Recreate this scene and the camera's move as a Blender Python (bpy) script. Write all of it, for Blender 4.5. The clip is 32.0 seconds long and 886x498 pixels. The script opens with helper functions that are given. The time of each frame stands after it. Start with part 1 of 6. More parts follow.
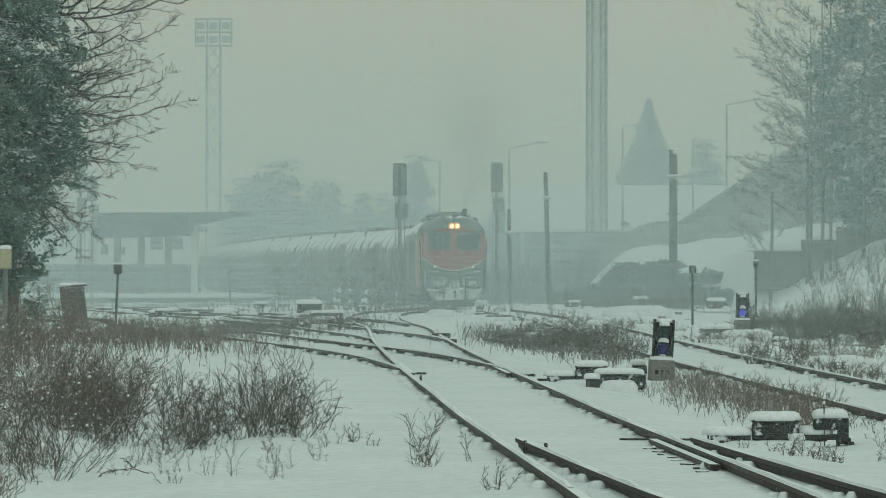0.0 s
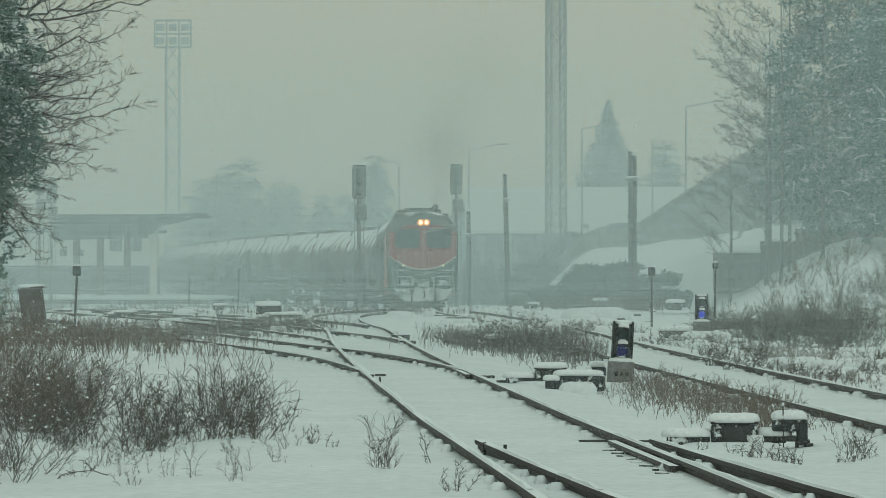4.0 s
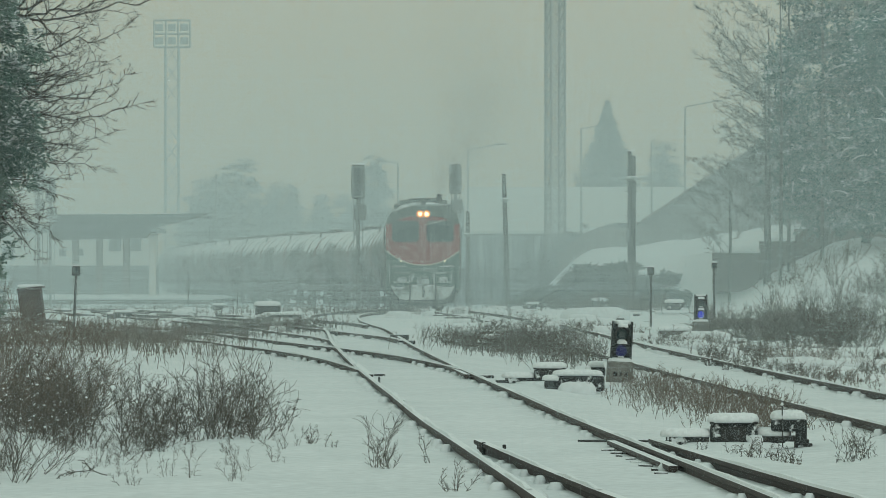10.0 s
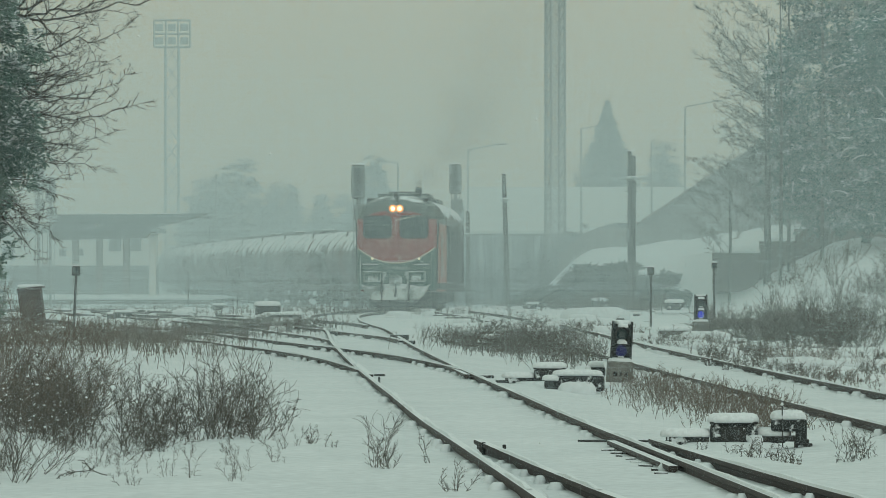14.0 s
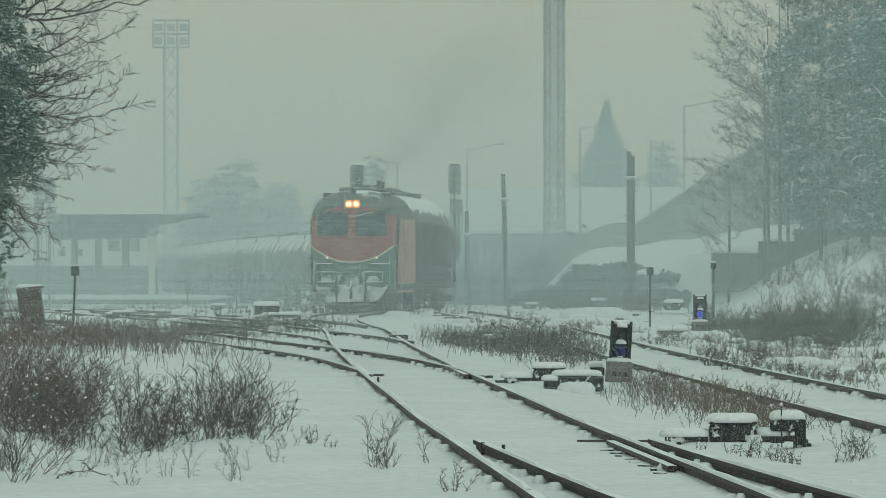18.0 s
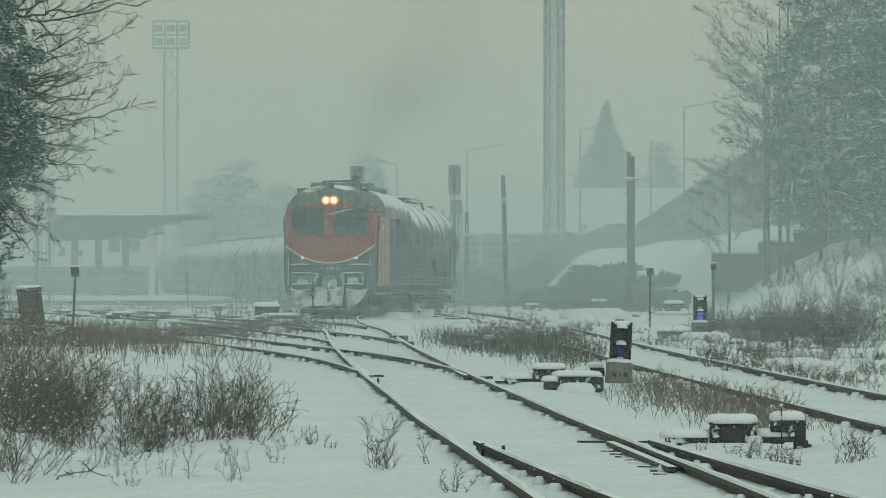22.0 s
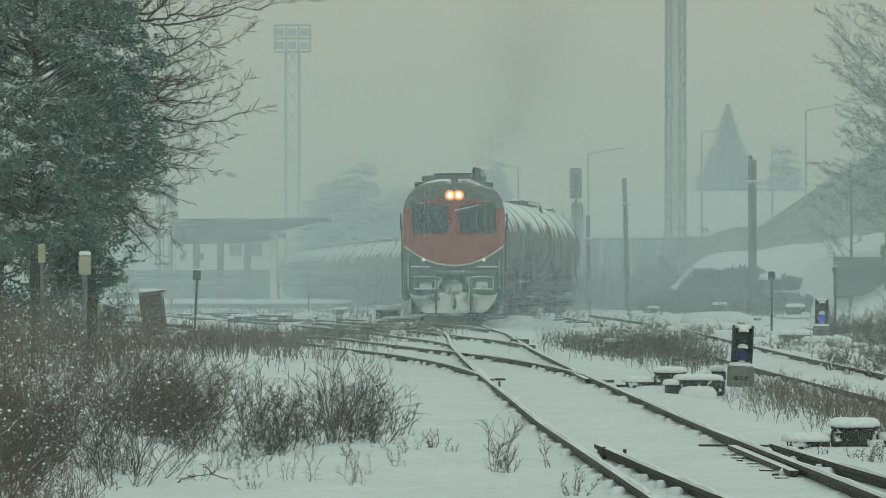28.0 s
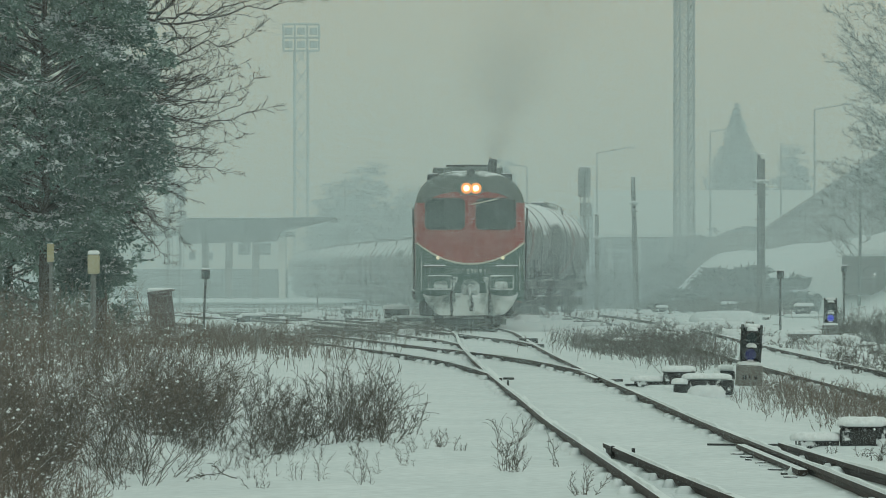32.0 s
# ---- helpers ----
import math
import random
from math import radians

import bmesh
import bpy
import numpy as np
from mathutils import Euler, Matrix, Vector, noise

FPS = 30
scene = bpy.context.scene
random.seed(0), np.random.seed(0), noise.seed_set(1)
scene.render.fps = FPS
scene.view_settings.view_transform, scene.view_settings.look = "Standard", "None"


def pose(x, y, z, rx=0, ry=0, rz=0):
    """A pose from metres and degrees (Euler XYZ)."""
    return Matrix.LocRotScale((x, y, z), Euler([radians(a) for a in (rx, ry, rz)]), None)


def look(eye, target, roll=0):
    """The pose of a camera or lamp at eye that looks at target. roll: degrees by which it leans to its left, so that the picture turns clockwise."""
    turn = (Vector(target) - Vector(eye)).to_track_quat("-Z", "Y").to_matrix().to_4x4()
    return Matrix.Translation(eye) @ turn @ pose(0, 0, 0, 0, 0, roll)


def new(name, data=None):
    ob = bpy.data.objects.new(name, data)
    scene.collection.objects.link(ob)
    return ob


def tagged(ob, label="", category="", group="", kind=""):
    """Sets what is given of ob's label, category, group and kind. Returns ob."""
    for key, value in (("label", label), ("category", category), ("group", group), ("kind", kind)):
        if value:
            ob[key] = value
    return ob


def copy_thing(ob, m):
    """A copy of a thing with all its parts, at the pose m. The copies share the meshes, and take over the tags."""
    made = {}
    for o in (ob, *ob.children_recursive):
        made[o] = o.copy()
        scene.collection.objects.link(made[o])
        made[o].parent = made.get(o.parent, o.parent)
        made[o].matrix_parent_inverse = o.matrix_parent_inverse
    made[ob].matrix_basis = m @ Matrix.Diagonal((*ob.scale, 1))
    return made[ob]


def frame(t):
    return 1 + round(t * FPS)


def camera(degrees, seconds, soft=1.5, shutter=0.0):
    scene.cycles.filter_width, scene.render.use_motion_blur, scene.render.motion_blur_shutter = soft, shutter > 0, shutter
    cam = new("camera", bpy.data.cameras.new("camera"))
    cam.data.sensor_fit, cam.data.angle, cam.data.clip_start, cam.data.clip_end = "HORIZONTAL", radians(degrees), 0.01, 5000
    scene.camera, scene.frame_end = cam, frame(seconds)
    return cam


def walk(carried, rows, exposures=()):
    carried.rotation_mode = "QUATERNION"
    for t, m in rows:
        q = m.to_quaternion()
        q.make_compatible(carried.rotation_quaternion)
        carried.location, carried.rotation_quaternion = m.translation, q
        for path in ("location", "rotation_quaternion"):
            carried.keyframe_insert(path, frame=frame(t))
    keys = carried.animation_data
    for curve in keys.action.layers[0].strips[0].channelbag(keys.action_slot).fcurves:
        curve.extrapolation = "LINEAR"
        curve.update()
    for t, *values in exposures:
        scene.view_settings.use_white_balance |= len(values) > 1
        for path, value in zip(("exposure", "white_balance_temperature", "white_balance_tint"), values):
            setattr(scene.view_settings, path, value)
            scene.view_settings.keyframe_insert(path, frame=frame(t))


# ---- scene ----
cam = camera(11.78, 32.0, soft=0.9)
EYE = (0.0, 0.0, 1.45)

# seconds, degrees turned to the left, degrees tilted up
PAN = [
    (0, 0.5541, 0.2563),
    (0.5, 0.2541, 0.2563),
    (1, -0.0121, 0.2556),
    (1.5, -0.0226, 0.2789),
    (2, 0.0000, 0.2789),
    (2.5, 0.0113, 0.2789),
    (3, 0.0113, 0.2789),
    (3.5, 0.0113, 0.2789),
    (6, 0.0113, 0.2789),
    (7, 0.0113, 0.2789),
    (8, 0.0000, 0.2789),
    (9, 0.0000, 0.2789),
    (10, 0.0000, 0.2789),
    (11, 0.0000, 0.2789),
    (12, 0.0000, 0.2789),
    (13, 0.0000, 0.2789),
    (14, 0.0000, 0.2789),
    (17, -0.0113, 0.2789),
    (18, -0.0113, 0.2789),
    (19, -0.0113, 0.2789),
    (20, -0.0113, 0.2902),
    (21, -0.0113, 0.2902),
    (22, -0.0113, 0.2902),
    (23, -0.0113, 0.2902),
    (23.5, -0.0113, 0.2902),
    (24, 0.0000, 0.2902),
    (24.5, 0.1040, 0.3023),
    (25, 0.2654, 0.3016),
    (25.5, 0.4501, 0.3136),
    (27.5, 1.4203, 0.3362),
    (28, 1.6050, 0.3362),
    (28.5, 1.7317, 0.3362),
    (29, 1.7430, 0.3136),
    (29.5, 1.7430, 0.3370),
    (30, 1.7430, 0.3249),
    (30.5, 1.7317, 0.3249),
    (31, 1.7317, 0.3249),
    (31.5, 1.7309, 0.3249),
    (32, 1.7204, 0.3249),
]
walk(cam, [(t, pose(*EYE, 90 + up, 0, left)) for t, left, up in PAN])

# ---- sky and light: an overcast winter day ----
SUN_EL, SUN_AZ = radians(38), radians(150)
world = bpy.data.worlds.new("overcast")
world.use_nodes = True
scene.world = world
wn, wl = world.node_tree.nodes, world.node_tree.links
wn.clear()
w_out = wn.new("ShaderNodeOutputWorld")
w_bg = wn.new("ShaderNodeBackground")
w_sky = wn.new("ShaderNodeTexSky")
w_sky.sky_type, w_sky.sun_disc = "NISHITA", False
w_sky.sun_elevation, w_sky.sun_rotation = SUN_EL, SUN_AZ
w_dim = wn.new("ShaderNodeVectorMath")
w_dim.operation = "SCALE"
w_dim.inputs["Scale"].default_value = 0.005
w_co = wn.new("ShaderNodeTexCoord")
w_sep = wn.new("ShaderNodeSeparateXYZ")
w_ramp = wn.new("ShaderNodeValToRGB")
w_ramp.color_ramp.elements[0].position = 0.10
w_ramp.color_ramp.elements[0].color = (0.466, 0.409, 0.270, 1)
w_ramp.color_ramp.elements[1].position = 1.0
w_ramp.color_ramp.elements[1].color = (0.465, 0.60, 0.53, 1)
w_mid = w_ramp.color_ramp.elements.new(0.35)
w_mid.color = (0.447, 0.515, 0.435, 1)
w_add = wn.new("ShaderNodeVectorMath")
w_add.operation = "ADD"
wl.new(w_sky.outputs["Color"], w_dim.inputs[0])
wl.new(w_co.outputs["Generated"], w_sep.inputs[0])
wl.new(w_sep.outputs["Z"], w_ramp.inputs["Fac"])
wl.new(w_ramp.outputs["Color"], w_add.inputs[0])
wl.new(w_dim.outputs[0], w_add.inputs[1])
wl.new(w_add.outputs[0], w_bg.inputs["Color"])
w_bg.inputs["Strength"].default_value = 1.0
wl.new(w_bg.outputs[0], w_out.inputs["Surface"])

sun = new("sun", bpy.data.lights.new("sun", "SUN"))
sun.data.energy, sun.data.angle, sun.data.color = 0.5, radians(30), (0.96, 1.0, 0.975)
sun.matrix_world = look((0, 0, 0), (-math.sin(SUN_AZ) * math.cos(SUN_EL), -math.cos(SUN_AZ) * math.cos(SUN_EL), -math.sin(SUN_EL)))


# ---- materials ----
def mat(name, base, second=None, scale=6.0, rough=0.7, metal=0.0, bump=0.3, fine=60.0, snow=0.0, glow=None, spread=0.25, mid=0.5, soft=0.15):
    """A surface with two scales of variation; snow > 0 lets snow lie on its upward faces."""
    m = bpy.data.materials.new(name)
    m.use_nodes = True
    n, l = m.node_tree.nodes, m.node_tree.links
    b = n["Principled BSDF"]
    co = n.new("ShaderNodeTexCoord")
    big, small = n.new("ShaderNodeTexNoise"), n.new("ShaderNodeTexNoise")
    big.inputs["Scale"].default_value, big.inputs["Detail"].default_value = scale, 5
    small.inputs["Scale"].default_value, small.inputs["Detail"].default_value = fine, 3
    l.new(co.outputs["Object"], big.inputs["Vector"])
    l.new(co.outputs["Object"], small.inputs["Vector"])
    mix = n.new("ShaderNodeMix")
    mix.data_type = "RGBA"
    mix.inputs[6].default_value = (*base, 1)
    mix.inputs[7].default_value = (*(second or [c * 0.6 for c in base]), 1)
    ramp = n.new("ShaderNodeMapRange")
    ramp.inputs[1].default_value, ramp.inputs[2].default_value = mid - spread, mid + spread
    l.new(big.outputs["Fac"], ramp.inputs[0])
    l.new(ramp.outputs[0], mix.inputs[0])
    colour = mix.outputs[2]
    grain = n.new("ShaderNodeMix")
    grain.data_type, grain.blend_type = "RGBA", "MULTIPLY"
    grain.inputs[0].default_value = 0.35
    l.new(colour, grain.inputs[6])
    l.new(small.outputs["Fac"], grain.inputs[7])
    gain = n.new("ShaderNodeMix")
    gain.data_type, gain.blend_type = "RGBA", "MULTIPLY"
    gain.inputs[0].default_value = 1.0
    gain.inputs[7].default_value = (1.2, 1.2, 1.2, 1)
    l.new(grain.outputs[2], gain.inputs[6])
    colour = gain.outputs[2]
    if snow:
        geo, sep = n.new("ShaderNodeNewGeometry"), n.new("ShaderNodeSeparateXYZ")
        l.new(geo.outputs["Normal"], sep.inputs[0])
        sn = n.new("ShaderNodeTexNoise")
        sn.inputs["Scale"].default_value, sn.inputs["Detail"].default_value = scale * 1.7, 4
        l.new(geo.outputs["Position"], sn.inputs["Vector"])
        add = n.new("ShaderNodeMath")
        add.operation = "ADD"
        l.new(sep.outputs["Z"], add.inputs[0])
        l.new(sn.outputs["Fac"], add.inputs[1])
        edge = n.new("ShaderNodeMapRange")
        edge.inputs[1].default_value, edge.inputs[2].default_value = 1.5 - snow, 1.5 + soft - snow
        l.new(add.outputs[0], edge.inputs[0])
        top = n.new("ShaderNodeMix")
        top.data_type = "RGBA"
        top.inputs[7].default_value = (0.80, 0.84, 0.86, 1)
        l.new(edge.outputs[0], top.inputs[0])
        l.new(colour, top.inputs[6])
        colour = top.outputs[2]
    l.new(colour, b.inputs["Base Color"])
    b.inputs["Roughness"].default_value, b.inputs["Metallic"].default_value = rough, metal
    if bump:
        bp = n.new("ShaderNodeBump")
        bp.inputs["Strength"].default_value, bp.inputs["Distance"].default_value = bump, 0.02
        l.new(small.outputs["Fac"], bp.inputs["Height"])
        l.new(bp.outputs[0], b.inputs["Normal"])
    if glow:
        b.inputs["Emission Color"].default_value = (*glow[:3], 1)
        b.inputs["Emission Strength"].default_value = glow[3]
    return m


SNOW = mat("snow", (0.74, 0.78, 0.80), (0.64, 0.69, 0.71), 0.7, 0.75, bump=0.15, fine=9)
SNOW_CAP = mat("snow_cap", (0.80, 0.84, 0.86), (0.74, 0.79, 0.81), 3, 0.75, bump=0.2, fine=30)
RAIL = mat("rail_steel", (0.026, 0.024, 0.022), (0.05, 0.036, 0.030), 3, 0.6, 0.3, fine=40, snow=0.42)
IRON = mat("dark_iron", (0.022, 0.026, 0.027), (0.045, 0.046, 0.045), 5, 0.6, 0.2)
IRON_PATCHY = mat("iron_with_stuck_snow", (0.02, 0.025, 0.026), (0.7, 0.75, 0.77), 9, 0.7, 0.0, snow=0.5, spread=0.03, mid=0.61)
IRON_SNOW = mat("dark_iron_snowed", (0.02, 0.024, 0.026), (0.04, 0.042, 0.04), 5, 0.6, 0.2, snow=0.55)
CONCRETE = mat("concrete", (0.20, 0.20, 0.185), (0.12, 0.12, 0.115), 4, 0.9, snow=0.55)
BALLAST = mat("dark_ballast", (0.06, 0.056, 0.05), (0.10, 0.095, 0.085), 5, 0.95, snow=0.42)
POLE = mat("weathered_pole", (0.035, 0.038, 0.037), (0.07, 0.072, 0.07), 1.5, 0.9, bump=0.5)
# steel lightened in its colour to imitate haze over far masts
HAZED_STEEL = mat("hazed_steel", (0.25, 0.28, 0.27), (0.21, 0.24, 0.235), 2, 0.7)
STEEL_GREY = mat("galvanised_steel", (0.20, 0.22, 0.22), (0.14, 0.155, 0.155), 2, 0.55, 0.3)
RUST = mat("rusty_sheet", (0.075, 0.045, 0.038), (0.045, 0.032, 0.03), 3, 0.8, snow=0.3)
ENGINE_RED = mat("engine_red", (0.33, 0.045, 0.035), (0.25, 0.04, 0.034), 1.5, 0.5, fine=25, snow=0.28)
ENGINE_GREEN = mat("engine_green", (0.04, 0.105, 0.088), (0.065, 0.125, 0.108), 1.5, 0.5, fine=25, snow=0.3)
ENGINE_ORANGE = mat("engine_orange", (0.44, 0.17, 0.125), (0.36, 0.19, 0.15), 1.2, 0.55, fine=25)
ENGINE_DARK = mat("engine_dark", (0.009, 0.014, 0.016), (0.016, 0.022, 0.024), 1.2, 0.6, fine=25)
ENGINE_ROOF = mat("engine_roof", (0.075, 0.095, 0.085), (0.11, 0.13, 0.12), 1.0, 0.7, snow=0.12)
ENGINE_ROOF_SNOW = mat("snowed_engine_roof", (0.12, 0.14, 0.13), (0.2, 0.22, 0.21), 0.8, 0.7, snow=0.75)
ENGINE_LINE = mat("cream_line", (0.72, 0.70, 0.60), None, 3, 0.5)
FROST = mat("frosted_metal", (0.52, 0.58, 0.575), (0.16, 0.21, 0.205), 4, 0.8, snow=0.6, spread=0.08)
PLOUGH = mat("caked_plough", (0.60, 0.66, 0.65), (0.05, 0.085, 0.08), 1.6, 0.8, snow=0.4, spread=0.10, mid=0.56)
GLASS = mat("dark_glass", (0.02, 0.045, 0.05), (0.03, 0.055, 0.06), 1, 0.12, bump=0)
LAMP = mat("headlamp", (0.9, 0.7, 0.4), None, 3, 0.4, bump=0, glow=(1.0, 0.58, 0.22, 5.0))
LAMP_DIM = mat("marker_lamp", (0.8, 0.75, 0.6), None, 3, 0.4, bump=0, glow=(1.0, 0.85, 0.55, 0.7))
BLUE = mat("blue_lens", (0.01, 0.012, 0.09), None, 3, 0.3, bump=0, glow=(0.06, 0.07, 0.9, 0.045))
BLUE_LIT = mat("glowing_blue_lens", (0.02, 0.03, 0.3), None, 3, 0.3, bump=0, glow=(0.08, 0.12, 1.0, 0.42))
SIGNAL_BLACK = mat("matt_black_sheet", (0.010, 0.013, 0.013), (0.02, 0.024, 0.023), 7, 0.95)
# glowing amber, added to imitate the halo round each headlight
HALO = mat("lamp_halo", (0.8, 0.5, 0.2), None, 3, 0.4, bump=0, glow=(1.0, 0.22, 0.03, 0.75))
SIGNAL_GREY = mat("signal_grey", (0.13, 0.15, 0.15), (0.18, 0.20, 0.20), 2, 0.7)
TANK = mat("tank_paint", (0.11, 0.125, 0.125), (0.07, 0.075, 0.072), 0.9, 0.6, fine=20, snow=0.76, soft=0.22)
TANK_RED = mat("tank_band", (0.15, 0.055, 0.045), (0.10, 0.05, 0.042), 1.0, 0.6, fine=20, snow=0.45)
BARK = mat("bark", (0.05, 0.043, 0.038), (0.075, 0.066, 0.058), 8, 0.9, snow=0.35)
TWIG = mat("twigs", (0.042, 0.036, 0.032), (0.06, 0.052, 0.046), 6, 0.9, snow=0.15)
FROST_TWIG = mat("frosted_twigs", (0.075, 0.09, 0.09), (0.17, 0.20, 0.20), 2, 0.9, snow=0.35)
NEEDLE = mat("needles", (0.05, 0.105, 0.09), (0.17, 0.265, 0.225), 0.9, 0.85, snow=0.18, spread=0.16, mid=0.52)
SPRUCE = mat("spruce_needles", (0.02, 0.045, 0.04), (0.03, 0.06, 0.055), 0.8, 0.8)
FROST_NEEDLE = mat("frosted_needles", (0.042, 0.13, 0.125), (0.12, 0.25, 0.24), 0.5, 0.85, snow=0.25, spread=0.2)
# far foliage with a blue-grey mist tint put into its colour
FAR_LEAF = mat("mist_tinted_foliage", (0.045, 0.08, 0.08), (0.085, 0.125, 0.125), 0.3, 0.9)
WEED = mat("dry_weeds", (0.135, 0.122, 0.104), (0.20, 0.168, 0.14), 1.5, 0.95, snow=0.25)
WEED_DARK = mat("dark_weeds", (0.085, 0.083, 0.073), (0.13, 0.118, 0.102), 1.5, 0.95, snow=0.2)
PLASTER = mat("plaster", (0.72, 0.72, 0.67), (0.62, 0.63, 0.59), 0.6, 0.9)
CANOPY = mat("canopy_sheet", (0.045, 0.07, 0.075), (0.07, 0.10, 0.10), 0.5, 0.7)
TIMBER = mat("grey_boards", (0.22, 0.245, 0.235), (0.30, 0.32, 0.31), 0.7, 0.9)
ROOF_SNOW = mat("roof_snow", (0.66, 0.67, 0.64), (0.60, 0.62, 0.60), 0.3, 0.8)
YELLOW = mat("faded_yellow", (0.33, 0.31, 0.17), (0.45, 0.44, 0.34), 4, 0.7, snow=0.4)
# pale teal of the still streaks that imitate haze
HAZE_STREAK = mat("haze_streaks", (0.782, 0.94, 0.97), None, 3, 0.9, bump=0)
SOOT = mat("soot", (0.19, 0.168, 0.145), None, 3, 1.0, bump=0)


# ---- mesh helpers ----
class Buf:
    """Collects vertices and faces of one mesh."""

    def __init__(self):
        self.v, self.f = [], []

    def add(self, verts, faces):
        k = len(self.v)
        self.v += [tuple(p) for p in verts]
        self.f += [tuple(i + k for i in q) for q in faces]
        return self

    def box(self, x, y, z, sx, sy, sz, ch=0.0, m=None):
        """A box round (x, y, z), its edges chamfered by ch."""
        hx, hy, hz = sx / 2, sy / 2, sz / 2
        if ch <= 0:
            vs = [(a * hx, b * hy, c * hz) for a in (-1, 1) for b in (-1, 1) for c in (-1, 1)]
            fs = [(0, 1, 3, 2), (4, 6, 7, 5), (0, 4, 5, 1), (2, 3, 7, 6), (0, 2, 6, 4), (1, 5, 7, 3)]
        else:
            bm = bmesh.new()
            bmesh.ops.create_cube(bm, size=1)
            bmesh.ops.scale(bm, vec=(sx, sy, sz), verts=bm.verts)
            bmesh.ops.bevel(bm, geom=bm.edges[:], offset=ch, segments=2, affect="EDGES", profile=0.5)
            bm.verts.index_update()
            vs = [tuple(q.co) for q in bm.verts]
            fs = [tuple(q.index for q in face.verts) for face in bm.faces]
            bm.free()
        vs = [Vector(p) for p in vs]
        if m is not None:
            vs = [m @ p for p in vs]
        return self.add([(p[0] + x, p[1] + y, p[2] + z) for p in vs], fs)

    def tube(self, a, b, r0, r1=None, n=8, caps=True):
        a, b = Vector(a), Vector(b)
        r1 = r0 if r1 is None else r1
        d = (b - a)
        if d.length < 1e-6:
            return self
        d.normalize()
        u = d.orthogonal().normalized()
        w = d.cross(u)
        vs = []
        for c, r in ((a, r0), (b, r1)):
            for i in range(n):
                q = 2 * math.pi * i / n
                vs.append(c + (u * math.cos(q) + w * math.sin(q)) * r)
        fs = [(i, (i + 1) % n, n + (i + 1) % n, n + i) for i in range(n)]
        if caps:
            fs += [tuple(range(n - 1, -1, -1)), tuple(range(n, 2 * n))]
        return self.add(vs, fs)

    def twig(self, a, b, r0, r1):
        """A twig a few millimetres wide, as one flat tapering blade facing the camera."""
        d = b - a
        u = d.cross(Vector((0.35, 1.0, 0.2)))
        if u.length < 1e-9:
            return self
        u.normalize()
        return self.add([a - u * r0, a + u * r0, b + u * r1, b - u * r1], [(0, 1, 2, 3)])

    def lathe(self, axis_a, axis_b, rows, n=20):
        """Rings of (share of the way, radius) round the axis."""
        a, b = Vector(axis_a), Vector(axis_b)
        d = (b - a).normalized()
        u = d.orthogonal().normalized()
        w = d.cross(u)
        vs, fs = [], []
        for share, r in rows:
            c = a.lerp(b, share)
            for i in range(n):
                q = 2 * math.pi * i / n
                vs.append(c + (u * math.cos(q) + w * math.sin(q)) * r)
        for k in range(len(rows) - 1):
            for i in range(n):
                fs.append((k * n + i, k * n + (i + 1) % n, (k + 1) * n + (i + 1) % n, (k + 1) * n + i))
        fs += [tuple(range(n - 1, -1, -1)), tuple(range((len(rows) - 1) * n, len(rows) * n))]
        return self.add(vs, fs)

    def cap(self, x, y, z, sx, sy, h, power=3.0, n=20, sag=0.0, seed=0):
        """A pillow of snow on a flat top, with a soft, uneven rim."""
        rng = random.Random(seed)
        lump = [1 + rng.uniform(-0.06, 0.06) for _ in range(n)]
        vs, fs = [], []
        rings = [(0.96, -sag), (1.0, 0.0), (1.02, 0.35), (0.95, 0.72), (0.78, 0.94), (0.4, 1.0)]
        for share, up in rings:
            for i in range(n):
                q = 2 * math.pi * i / n
                c, s = math.cos(q), math.sin(q)
                px = math.copysign(abs(c) ** (2 / power), c) * sx / 2 * share * lump[i]
                py = math.copysign(abs(s) ** (2 / power), s) * sy / 2 * share * lump[i]
                vs.append((x + px, y + py, z + up * h * (lump[(i * 3) % n] if up > 0 else 1)))
        for k in range(len(rings) - 1):
            for i in range(n):
                fs.append((k * n + i, k * n + (i + 1) % n, (k + 1) * n + (i + 1) % n, (k + 1) * n + i))
        fs += [tuple(range(n - 1, -1, -1)), tuple(range((len(rings) - 1) * n, len(rings) * n))]
        return self.add(vs, fs)

    def mesh(self, name, material, smooth=False):
        me = bpy.data.meshes.new(name)
        used = {}
        faces = [tuple(used.setdefault(i, len(used)) for i in q) for q in self.f]
        me.from_pydata([self.v[i] for i in used], [], faces)
        me.materials.append(material)
        if smooth:
            me.polygons.foreach_set("use_smooth", [True] * len(me.polygons))
        me.update()
        return me


def part(name, buf, material, parent, label="", smooth=False):
    ob = new(name, buf.mesh(name, material, smooth))
    ob.parent = parent
    if label:
        ob["label"] = label
    return ob


def thing(name, at, label, category, group="", kind="", turn=0.0):
    ob = new(name)
    ob.matrix_basis = pose(*at, 0, 0, turn)
    return tagged(ob, label, category, group, kind)


def smoothstep(a, b, x):
    q = min(1.0, max(0.0, (x - a) / (b - a)))
    return q * q * (3 - 2 * q)


